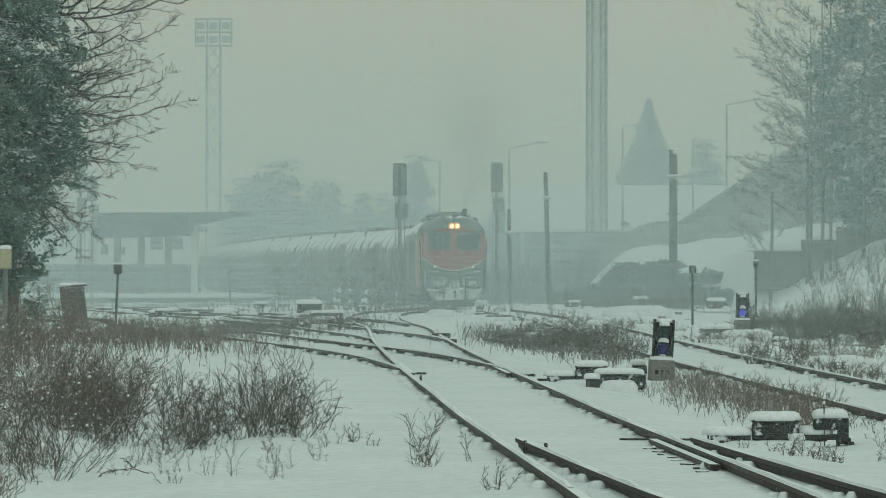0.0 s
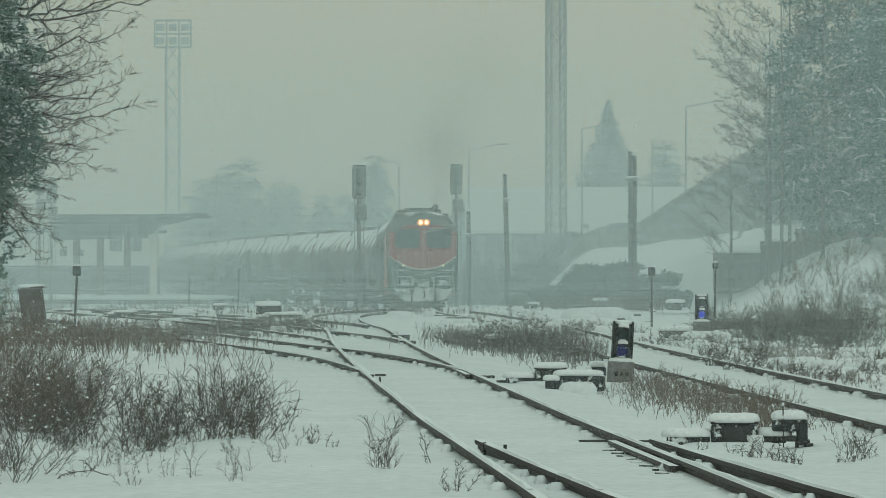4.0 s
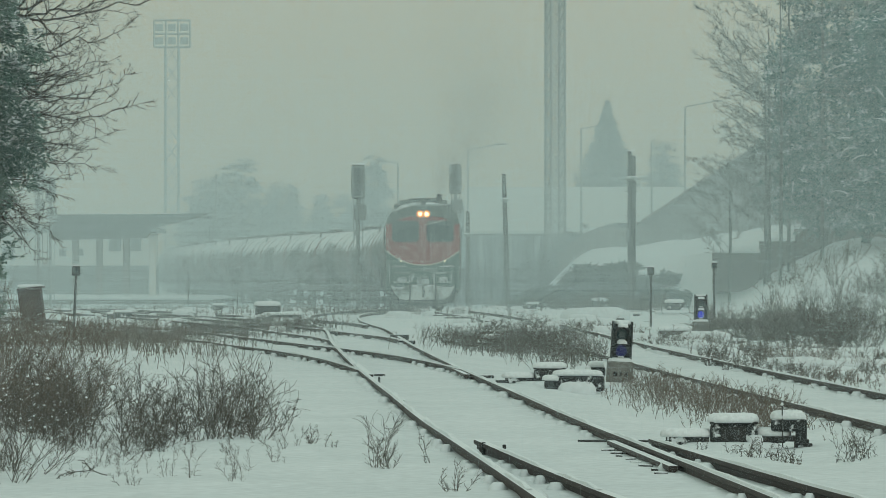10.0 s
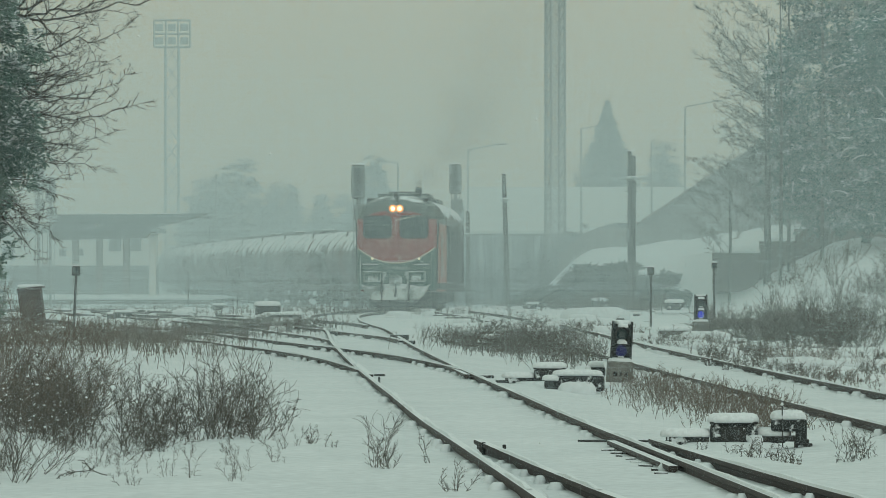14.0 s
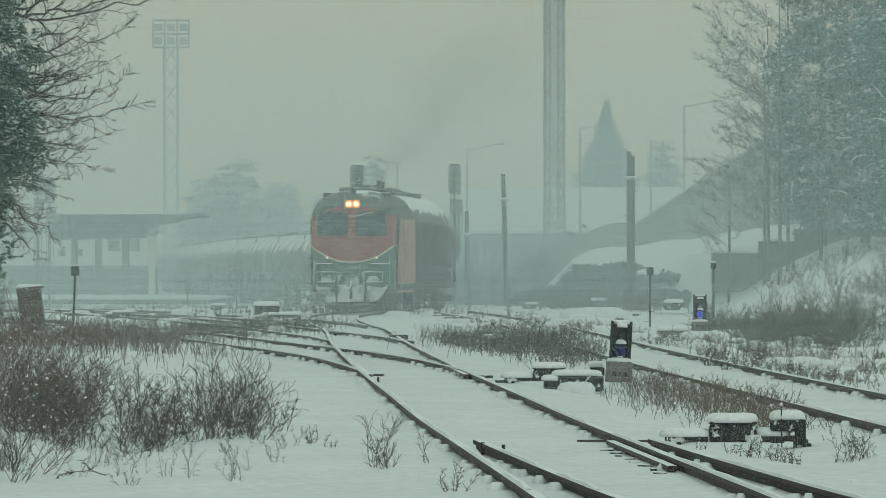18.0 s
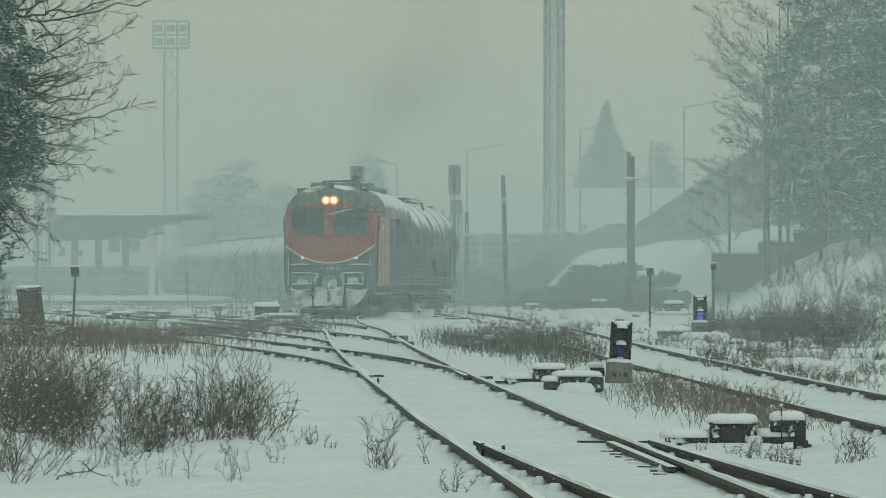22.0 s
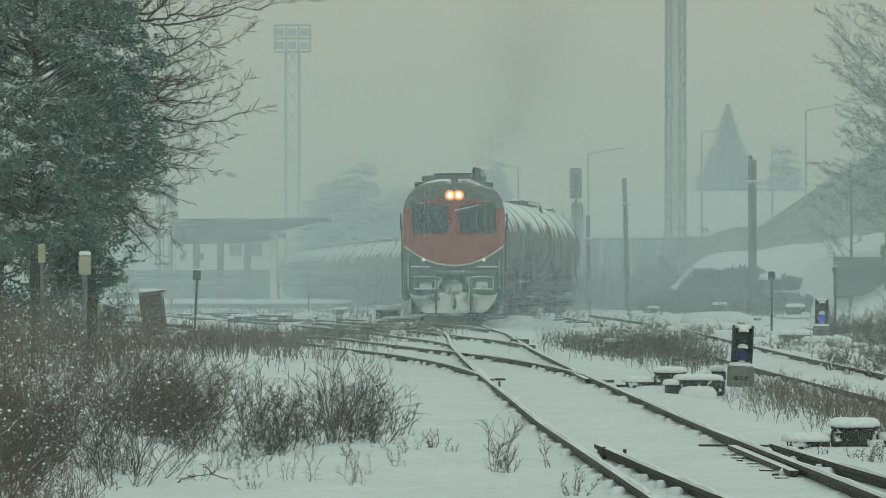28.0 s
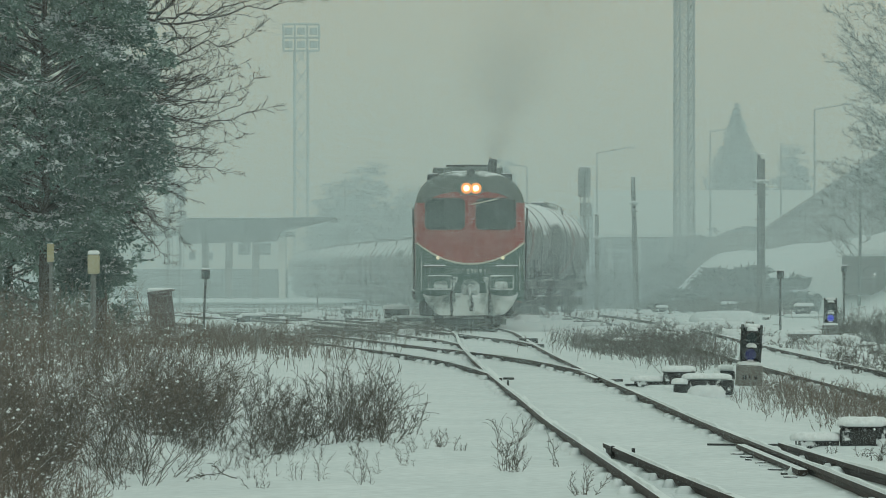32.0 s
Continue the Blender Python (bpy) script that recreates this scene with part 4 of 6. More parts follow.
def point_machine(x, y, z, turn, k, label, lever=True, rod=True):
    """A switch motor: flat rod box, rounded motor box and a lever stand, all under snow."""
    p = thing("point_machine", (x, y, z), label, "point machine", "switch motors", turn=turn)
    if rod:
        part("rod_box", Buf().box(-0.40 * k, 0, 0.035 * k, 0.36 * k, 0.24 * k, 0.08 * k, 0.015 * k), IRON_PATCHY, p)
        part("rod", Buf().tube((-0.74 * k, 0, 0.02 * k), (-0.5 * k, 0, 0.02 * k), 0.014 * k, n=6), IRON, p)
        part("rod_prop", Buf().box(-0.60 * k, 0, 0.05 * k, 0.015 * k, 0.03 * k, 0.08 * k).box(-0.555 * k, 0, 0.05 * k, 0.012 * k, 0.03 * k, 0.08 * k), IRON, p)
        part("rod_snow", Buf().cap(-0.42 * k, 0, 0.07 * k, 0.46 * k, 0.28 * k, 0.075 * k, 3.2, 22, 0.015, 3), SNOW_CAP, p, "snow along the rod box", True)
    part("motor_box", Buf().box(0, 0, 0.095 * k, 0.425 * k, 0.30 * k, 0.22 * k, 0.055 * k), IRON_PATCHY, p, "black iron motor box with snow stuck to it")
    part("motor_lid", Buf().box(0, -0.15 * k, 0.10 * k, 0.22 * k, 0.03 * k, 0.13 * k, 0.012 * k), IRON, p)
    part("lid_rim", Buf().box(0, 0, 0.196 * k, 0.43 * k, 0.31 * k, 0.02 * k, 0.008 * k), IRON, p)
    part("motor_snow", Buf().cap(-0.01 * k, 0, 0.20 * k, 0.455 * k, 0.35 * k, 0.08 * k, 4.0, 26, 0.02 * k, 5), SNOW_CAP, p, "thick pillow of snow", True)
    part("drift", Buf().cap(-0.02 * k, -0.12 * k, -0.05 * k, 0.9 * k, 0.6 * k, 0.075 * k, 2.2, 24, 0.05, 9), SNOW, p, "snow drifted against the motor", True)
    part("drift", Buf().cap(0.19 * k, -0.16 * k, -0.02 * k, 0.14 * k, 0.1 * k, 0.11 * k, 2, 14, 0.02, 2), SNOW, p, "", True)
    if lever:
        part("link", Buf().box(0.33 * k, 0, 0.05 * k, 0.26 * k, 0.14 * k, 0.07 * k, 0.012 * k), IRON, p)
        part("link_snow", Buf().cap(0.35 * k, 0, 0.078 * k, 0.32 * k, 0.2 * k, 0.075 * k, 3, 18, 0.015, 8), SNOW_CAP, p, "", True)
        part("stand_box", Buf().box(0.47 * k, 0, 0.175 * k, 0.28 * k, 0.24 * k, 0.11 * k, 0.025 * k), IRON_PATCHY, p)
        part("stand_column", Buf().box(0.60 * k, 0, 0.115 * k, 0.10 * k, 0.22 * k, 0.24 * k, 0.02 * k), IRON_PATCHY, p)
        part("stand_arm", Buf().box(0.50 * k, -0.02, 0.055 * k, 0.26 * k, 0.14 * k, 0.05 * k, 0.01 * k), IRON, p)
        part("stand_leg", Buf().box(0.555 * k, -0.05 * k, -0.02 * k, 0.035 * k, 0.07 * k, 0.14 * k, 0.008 * k), IRON, p)
        part("stand_leg", Buf().box(0.645 * k, -0.05 * k, -0.02 * k, 0.05 * k, 0.07 * k, 0.14 * k, 0.008 * k), IRON, p)
        part("stand_foot", Buf().box(0.665 * k, -0.06 * k, -0.01 * k, 0.07 * k, 0.12 * k, 0.05 * k, 0.01 * k), IRON, p)
        part("stand_snow", Buf().cap(0.485 * k, 0, 0.23 * k, 0.32 * k, 0.28 * k, 0.075 * k, 2.8, 20, 0.015, 4), SNOW_CAP, p, "", True)
        part("wire", Buf().tube((0.435 * k, -0.13 * k, -0.02 * k), (0.43 * k, -0.13 * k, 0.36 * k), 0.006, n=5), IRON, p)
        part("wire_knob", Buf().lathe((0.43 * k, -0.13 * k, 0.35 * k), (0.43 * k, -0.13 * k, 0.38 * k), [(0, 0.006), (0.5, 0.014), (1, 0.006)], 8), SNOW_CAP, p)
    return p


def rod_casing(x, y, z, turn, length, label):
    """A long low iron casing over the switch rods."""
    p = thing("rod_casing", (x, y, z), label, "point machine", "switch motors", turn=turn)
    part("casing", Buf().box(0, 0, 0.09, length, 0.26, 0.22, 0.04), IRON_PATCHY, p, "black casing with snow stuck to it")
    part("end_box", Buf().box(-length * 0.4, -0.06, 0.06, length * 0.26, 0.24, 0.15, 0.03), IRON_PATCHY, p)
    part("casing_snow", Buf().cap(0.04 * length, 0, 0.195, length * 0.86, 0.3, 0.075, 4, 26, 0.02, 7), SNOW_CAP, p, "", True)
    part("end_snow", Buf().cap(-length * 0.42, -0.06, 0.13, length * 0.3, 0.28, 0.07, 3, 18, 0.02, 5), SNOW_CAP, p, "", True)
    return p


point_machine(2.60, 38.4, -0.11, -4, 1.0, "black iron switch motor with lever stand under pillows of snow")
point_machine(1.45, 58.2, -0.08, -6, 1.0, "black iron switch motor under a cap of snow", False)
rod_casing(1.76, 56.9, -0.14, -8, 0.76, "long black casing of the switch rods under snow")
rod_casing(2.11, 59.4, -0.08, 3, 0.26, "small black iron box under a cap of snow")
point_machine(-5.35, 131, ground_z(-5.35, 131) + 0.08, 4, 1.75, "dark switch motor capped with snow", False, False)
rod_casing(-4.9, 129, ground_z(-4.9, 129) + 0.0, 6, 1.3, "low dark casing beside the switch motor")
rod_casing(-10.0, 133, ground_z(-10.0, 133), 4, 0.75, "low dark switch box capped with snow")
point_machine(8.1, 150, ground_z(8.1, 150) + 0.1, 0, 1.5, "dark switch box capped with snow", False, False)
point_machine(5.6, 142, ground_z(5.6, 142) + 0.02, 3, 1.3, "long switch motor buried under smooth snow", False)
point_machine(3.6, 172, ground_z(3.6, 172) + 0.05, 0, 1.1, "small snow-capped switch box", False, False)
point_machine(6.5, 178, ground_z(6.5, 178) + 0.1, 0, 1.5, "snow-capped switch box at the foot of a pole", False, False)
point_machine(-8.6, 165, ground_z(-8.6, 165), 0, 1.1, "small snow-capped switch box", False, False)
point_machine(1.06, 90, ground_z(1.06, 90), 6, 0.9, "low dark switch box among weeds", False)
point_machine(-7.1, 104, ground_z(-7.1, 104), 6, 0.6, "low dark switch box among weeds", False)


def trough(x, y, turn, length, label):
    t = thing("cable_trough", (x, y, ground_z(x, y)), label, "cable trough", turn=turn)
    part("trough_wall", Buf().box(0, 0, 0.08, length, 0.35, 0.24, 0.03), CONCRETE, t)
    part("snow_cap", Buf().cap(0, 0, 0.2, length * 1.02, 0.42, 0.10, 5, 24, 0.02, 2), SNOW_CAP, t)


trough(6.0, 107, -6, 1.25, "low concrete trough under a bolster of snow")
trough(6.9, 112, 8, 0.9, "low concrete trough under a bolster of snow")


# ---- buildings ----
def canopy():
    c = thing("platform_canopy", (0, 0, 0), "long dark platform canopy on pale columns", "canopy")
    y0 = 270
    part("roof_slab", Buf().box(-19.6, y0 + 3, 4.86, 9.3, 9, 0.13, 0.03), CANOPY, c, "dark canopy roof")
    # sloping fascia: deep over the platform, thin at its tip
    b = Buf()
    xs = [(-24.4, 4.72, 3.30), (-18.5, 4.92, 3.45), (-18.2, 4.95, 4.05), (-14.7, 4.98, 4.84)]
    vs, fs = [], []
    for yy in (y0 - 1.6, y0 - 1.2):
        for x, a, bz in xs:
            vs += [(x, yy, a), (x, yy, bz)]
    n = len(xs)
    for i in range(n - 1):
        fs += [(2 * i, 2 * i + 1, 2 * i + 3, 2 * i + 2), (2 * n + 2 * i, 2 * n + 2 * i + 2, 2 * n + 2 * i + 3, 2 * n + 2 * i + 1),
               (2 * i, 2 * i + 2, 2 * n + 2 * i + 2, 2 * n + 2 * i), (2 * i + 1, 2 * n + 2 * i + 1, 2 * n + 2 * i + 3, 2 * i + 3)]
    fs += [(0, 2 * n, 2 * n + 1, 1), (2 * n - 2, 2 * n - 1, 4 * n - 1, 4 * n - 2)]
    part("fascia", b.add(vs, fs), CANOPY, c, "dark tapering fascia")
    part("roof_snow", Buf().cap(-19.6, y0 + 3, 4.92, 9.0, 8.6, 0.08, 8), SNOW_CAP, c)
    for x in (-23.1, -21.6, -19.9, -18.25):
        part("column", Buf().box(x, y0, 1.7, 0.42, 0.42, 3.9, 0.04), PLASTER if x > -19 else CONCRETE, c)


canopy()
platform = thing("platform", (-23.2, 275, -0.74), "low station platform covered with snow", "platform", kind="structure")
part("platform_wall", Buf().box(0, 0, 0.1, 18, 24, 0.55, 0.05), CONCRETE, platform)
part("platform_snow", Buf().cap(0, 0, 0.36, 18.1, 24.1, 0.22, 8, 40, 0.12), SNOW_CAP, platform)


def station():
    s = thing("station_building", (-30.3, 345, -0.6), "pale station building with small square windows", "building")
    # front wall built round its openings
    x0, x1, top = -9.1, 6.75, 5.05
    wins = [(-0.25, 3.45, 0.55, 0.6), (1.15, 3.45, 0.55, 0.6), (3.95, 4.05, 1.0, 1.0), (5.55, 4.05, 1.0, 1.0), (-4.6, 3.4, 1.0, 1.1), (-7.2, 3.3, 1.2, 1.2)]
    for w in sorted(wins):
        f = part("window", Buf().box(w[0], -0.02, w[1], w[2] + 0.2, 0.14, w[3] + 0.2, 0.02), PLASTER, s)
        part("pane", Buf().box(w[0], -0.08, w[1], w[2], 0.08, w[3]), GLASS, f, "dark window pane")
    part("wall", Buf().box((x0 + x1) / 2, 5, top / 2, x1 - x0, 9.9, top, 0.05), PLASTER, s, "pale plaster wall")
    part("plinth", Buf().box((x0 + x1) / 2, 4.9, 1.2, x1 - x0 + 0.15, 10.2, 2.4, 0.05), CANOPY, s, "dark lower wall")
    part("roof", Buf().box((x0 + x1) / 2, 5, top + 0.2, x1 - x0 + 1.2, 11, 0.4, 0.1), CANOPY, s)
    part("roof_snow", Buf().cap((x0 + x1) / 2, 5, top + 0.4, x1 - x0 + 1.2, 11, 0.25, 8), ROOF_SNOW, s)


station()


def hall():
    h = thing("goods_hall", (11.3, 352, 0.0), "long dark hall under a wide snow-covered roof", "hall")
    xa, xb = -9.2, 11.7
    part("wall", Buf().box((xa + xb) / 2, 7, 1.9, xb - xa, 14, 5.4, 0.05), CANOPY, h, "dark hall wall")
    for k in range(9):
        part("pilaster", Buf().box(xa + 1.0 + k * 2.35, -0.08, 1.9, 0.34, 0.2, 5.4, 0.03), TIMBER, h)
    b = Buf()
    xl = xa - 0.3
    vs = [(xl, -0.5, 4.64), (xb + 0.5, -0.5, 4.64), (xb + 0.5, 7.5, 8.4), (xl, 7.5, 8.4), (xb + 0.5, 14.5, 4.64), (xl, 14.5, 4.64),
          (xl, -0.5, 4.43), (xb + 0.5, -0.5, 4.43), (xb + 0.5, 14.5, 4.43), (xl, 14.5, 4.43)]
    fs = [(0, 1, 2, 3), (3, 2, 4, 5), (0, 6, 7, 1), (4, 8, 9, 5), (1, 7, 8, 4, 2), (0, 3, 5, 9, 6), (6, 9, 8, 7)]
    part("roof", b.add(vs, fs), ROOF_SNOW, h, "smooth snow-covered roof")


hall()


def shed():
    s = thing("timber_shed", (0, 0, 0), "grey timber shed with a steep gable of upright boards", "shed")
    y0, xr, zr = 260, 21.0, 10.0
    rng = random.Random(4)
    x = 12.2
    while x < 29.5:
        top = zr - abs(x - xr) * 0.665
        part("board", Buf().box(x, y0 + rng.uniform(-0.02, 0.02), (top + 1.6) / 2, 0.27, 0.05, top - 1.6, 0.0), TIMBER, s)
        x += 0.34
    part("gable_backing", face_panel([(11.8, 1.4), (30.2, 1.4), (30.2, 4.2), (21, 10.3), (11.8, 4.2)], y0 + 0.1, 0.1), STEEL_GREY, s)
    for d in (-1, 1):
        b = Buf()
        vs = []
        for yy in (y0 - 0.7, y0 + 16):
            vs += [(xr, yy, zr + 0.15), (xr + d * 9.9, yy, zr + 0.15 - 9.9 * 0.665), (xr + d * 9.9, yy, zr - 0.1 - 9.9 * 0.665), (xr, yy, zr - 0.1)]
        part("roof_slope", b.add(vs, [(0, 1, 5, 4), (1, 2, 6, 5), (2, 3, 7, 6), (0, 3, 2, 1), (4, 5, 6, 7)]), STEEL_GREY, s, "grey roof slope")
    f = thing("board_fence", (0, 0, 0), "grey upright board fence along the bank", "fence")
    for k in range(34):
        x = 6.9 + k * 0.155 * 1.05
        z0 = ground_z(x, 255)
        part("board", Buf().box(x, 255, z0 + 0.5, 0.135, 0.03, 1.3 + rng.uniform(-0.05, 0.05)), TIMBER, f)
    for dz in (0.25, 0.9):
        part("fence_rail", Buf().tube((6.8, 255.04, ground_z(6.8, 255) + dz), (12.4, 255.04, ground_z(12.4, 255) + dz), 0.04, n=5), TIMBER, f)


shed()


def retaining_wall():
    w = thing("retaining_wall", (0, 0, 0), "low stepped concrete wall with snow on its top", "wall", kind="structure")
    for x0, x1, top in ((11.8, 13.85, 2.15), (13.85, 15.4, 2.66), (15.4, 20.5, 3.2)):
        part("wall_block", Buf().box((x0 + x1) / 2, 188, top - 0.8, x1 - x0 - 0.01, 0.5, 1.7, 0.03), CONCRETE, w)
        part("snow_cap", Buf().cap((x0 + x1) / 2, 188, top + 0.05, x1 - x0, 0.55, 0.12, 6), SNOW_CAP, w)


retaining_wall()


def street_lamp(x, y, top, arm, label):
    z = ground_z(x, y) if y < 250 else 0
    s = thing("street_lamp", (x, y, z), label, "street lamp", "far lamp posts")
    part("post", Buf().tube((0, 0, 0), (0, 0, top - z), 0.12, 0.07, 8), HAZED_STEEL, s)
    if arm:
        part("arm", Buf().tube((0, 0, top - z), (arm, 0, top - z + abs(arm) * 0.18), 0.05, n=6), HAZED_STEEL, s)
        part("lamp_head", Buf().box(arm * 1.15, 0, top - z + abs(arm) * 0.2, abs(arm) * 0.4, 0.3, 0.14, 0.05), HAZED_STEEL, s)


street_lamp(2.0, 345, 11.1, 2.3, "thin lamp post with a bent arm")
street_lamp(11.1, 345, 12.8, 1.2, "thin lamp post with a short arm")
street_lamp(18.6, 330, 14.0, 2.2, "thin lamp post with a bent arm")
street_lamp(17.0, 350, 11.9, 0, "thin bare lamp post in the mist")
street_lamp(-18.5, 350, 9.2, 0, "thin bare lamp post in the mist")
grey = thing("mast_cabinet", (-18.6, 349.5, -0.6), "tall pale mast foot standing in the mist", "mast")
part("foot_column", Buf().box(0, 0, 2.8, 0.8, 0.7, 5.6, 0.06), CANOPY, grey)
street_lamp(-3.6, 345, 10.0, -1.2, "thin lamp post with a short arm")


# ---- plants ----
def grow(b, p, d, length, r, depth, rng, droop=0.0, spread=0.6, kids=(3, 5), thin=0.0, sides=4, crook=0.10):
    """Limbs that fork into finer ones."""
    n = max(2, int(3 + depth * (1.0 if crook < 0.15 else 1.6)))
    for i in range(n):
        q = p + d * (length / n)
        r2 = max(thin, r * (1 - 0.75 * (i + 1) / n) if depth == 0 else r * (1 - 0.45 * (i + 1) / n))
        b.tube(p, q, max(thin, r * (1 - 0.45 * i / n)), r2, sides if depth > 0 else 3, False)
        if depth > 0 and i > 0:
            for _ in range(max(1, rng.randint(*kids) // n + (rng.random() < 0.55))):
                nd = (d + Vector((rng.gauss(0, spread), rng.gauss(0, spread), rng.gauss(0, spread * 0.7)))).normalized()
                grow(b, q, nd, length * (rng.uniform(0.38, 0.6) if crook < 0.15 else rng.uniform(0.26, 0.52)), r2 * 0.6, depth - 1, rng, droop, spread, kids, thin, sides, crook)
        p = q
        d = (d + Vector((rng.gauss(0, crook), rng.gauss(0, crook), rng.gauss(0, crook * 0.8) - droop))).normalized()


def sprays(b, centres, count, size, rng, out=0.5, wide=1.0, top=None):
    """Tufts of thin drooping needles sprays that point outwards from the trunk."""
    full = size
    for c in centres:
        if top:
            size = full * (0.22 + 0.78 * min(1.0, max(0.0, (top - c.z) / top) * 1.5))
        r = Vector((c.x, c.y, 0))
        r = r.normalized() if r.length > 1e-3 else Vector((1, 0, 0))
        lead = (r * out + Vector((rng.gauss(0, 0.5), rng.gauss(0, 0.5), rng.uniform(-0.5, 0.25)))).normalized()
        for _ in range(count):
            a = (lead + Vector((rng.gauss(0, 0.45), rng.gauss(0, 0.45), rng.gauss(0, 0.3)))).normalized()
            u = a.cross(Vector((rng.uniform(-1, 1), rng.uniform(-1, 1), rng.uniform(-1, 1)))).normalized()
            l, w = size * rng.uniform(0.6, 1.5), size * rng.uniform(0.05, 0.12) * wide
            p = c + lead * size * rng.uniform(-0.7, 0.7) + Vector((rng.gauss(0, size * 0.3), rng.gauss(0, size * 0.3), rng.gauss(0, size * 0.2)))
            b.add([p, p + a * l * 0.5 + u * w, p + a * l, p + a * l * 0.5 - u * w], [(0, 1, 2, 3)])


def snow_pads(b, centres, size, share, rng):
    """Small uneven pads of snow on the boughs."""
    for c in centres:
        if rng.random() > share:
            continue
        n, s = 6, size * rng.uniform(0.4, 1.1)
        sx, sy = s * rng.uniform(0.6, 1.4), s * rng.uniform(0.6, 1.4)
        top = c + Vector((rng.gauss(0, size * 0.3), rng.gauss(0, size * 0.3), size * 0.3))
        vs = [top + Vector((0, 0, s * 0.35))]
        tilt = rng.uniform(-0.5, 0.5)
        for i in range(n):
            q = 2 * math.pi * i / n
            k = rng.uniform(0.6, 1.2)
            vs.append(top + Vector((math.cos(q) * sx * k, math.sin(q) * sy * k, -s * 0.15 + tilt * math.cos(q) * sx)))
        b.add(vs, [(0, 1 + i, 1 + (i + 1) % n) for i in range(n)] + [tuple(range(n, 0, -1))])


def evergreen(x, y, z, height, radius, low, clumps, size, needle, label, seed, name="evergreen_tree", taper=0.9, per=16, snowy=0.25, wide=1.8):
    rng = random.Random(seed)
    t = thing(name, (x, y, z), label, "tree")
    part("trunk", Buf().tube((0, 0, -0.3), (0, 0, height * 0.9), height * 0.022 + 0.05, 0.03, 10), BARK, t)
    limb, crown, pads = Buf(), Buf(), Buf()
    centres = []
    whorls = max(8, int(height * 2.2))
    for k in range(whorls):
        q = (k + rng.uniform(0, 0.8)) / whorls
        reach = radius * (1 - q ** 1.1 * taper)
        for _ in range(max(2, int(clumps / whorls / 5))):
            zz = low + (height - low) * min(1.0, q + rng.gauss(0, 0.025))
            a = rng.uniform(0, 2 * math.pi)
            rr = reach * rng.uniform(0.6, 1.12)
            sag = rng.uniform(0.05, 0.35) * rr
            tip = Vector((math.cos(a) * rr, math.sin(a) * rr, zz - sag))
            limb.tube((0, 0, zz), tip, 0.015 + 0.003 * height * (1 - q), 0.006, 4, False)
            for i in range(5):
                f = 0.3 + 0.72 * ((i + rng.random() * 0.8) / 5) ** 0.8
                p = Vector((0, 0, zz)).lerp(tip, f) + Vector((rng.gauss(0, size * 0.8), rng.gauss(0, size * 0.8), rng.gauss(0, size * 0.5))) * (1.05 - q)
                centres.append(p)
    sprays(crown, centres, per, size, rng, 0.5, wide, height)
    snow_pads(pads, centres, size * 0.55, snowy, rng)
    part("limb_frame", limb, BARK, t)
    part("crown", crown, needle, t, "clumps of needles")
    if pads.v:
        tagged(part("bough_snow", pads, SNOW_CAP, t, "pads of snow on the boughs"), kind="stuff")
    return t


def quad_mesh(name, v, material):
    """A mesh of loose quads from an array of n x 4 corners."""
    n = len(v)
    me = bpy.data.meshes.new(name)
    me.vertices.add(n * 4)
    me.vertices.foreach_set("co", np.ascontiguousarray(v, dtype=np.float32).reshape(-1))
    me.loops.add(n * 4)
    me.loops.foreach_set("vertex_index", np.arange(n * 4))
    me.polygons.add(n)
    me.polygons.foreach_set("loop_start", np.arange(n) * 4)
    me.update()
    me.materials.append(material)
    return me


def unit(a):
    return a / np.maximum(1e-6, np.linalg.norm(a, axis=1, keepdims=True))


def leaf_quads(nr, at, lead, size, wide, stray):
    """Small pointed sprays at the given places, each along its own stray from the lead."""
    n = len(at)
    d = unit(lead + nr.normal(0, stray, (n, 3)))
    u = unit(np.cross(d, nr.normal(0, 1, (n, 3))))
    l = size * nr.uniform(0.5, 1.25, (n, 1))
    w = l * wide * nr.uniform(0.6, 1.3, (n, 1))
    return np.stack([at, at + d * l * 0.5 + u * w, at + d * l, at + d * l * 0.5 - u * w], axis=1)


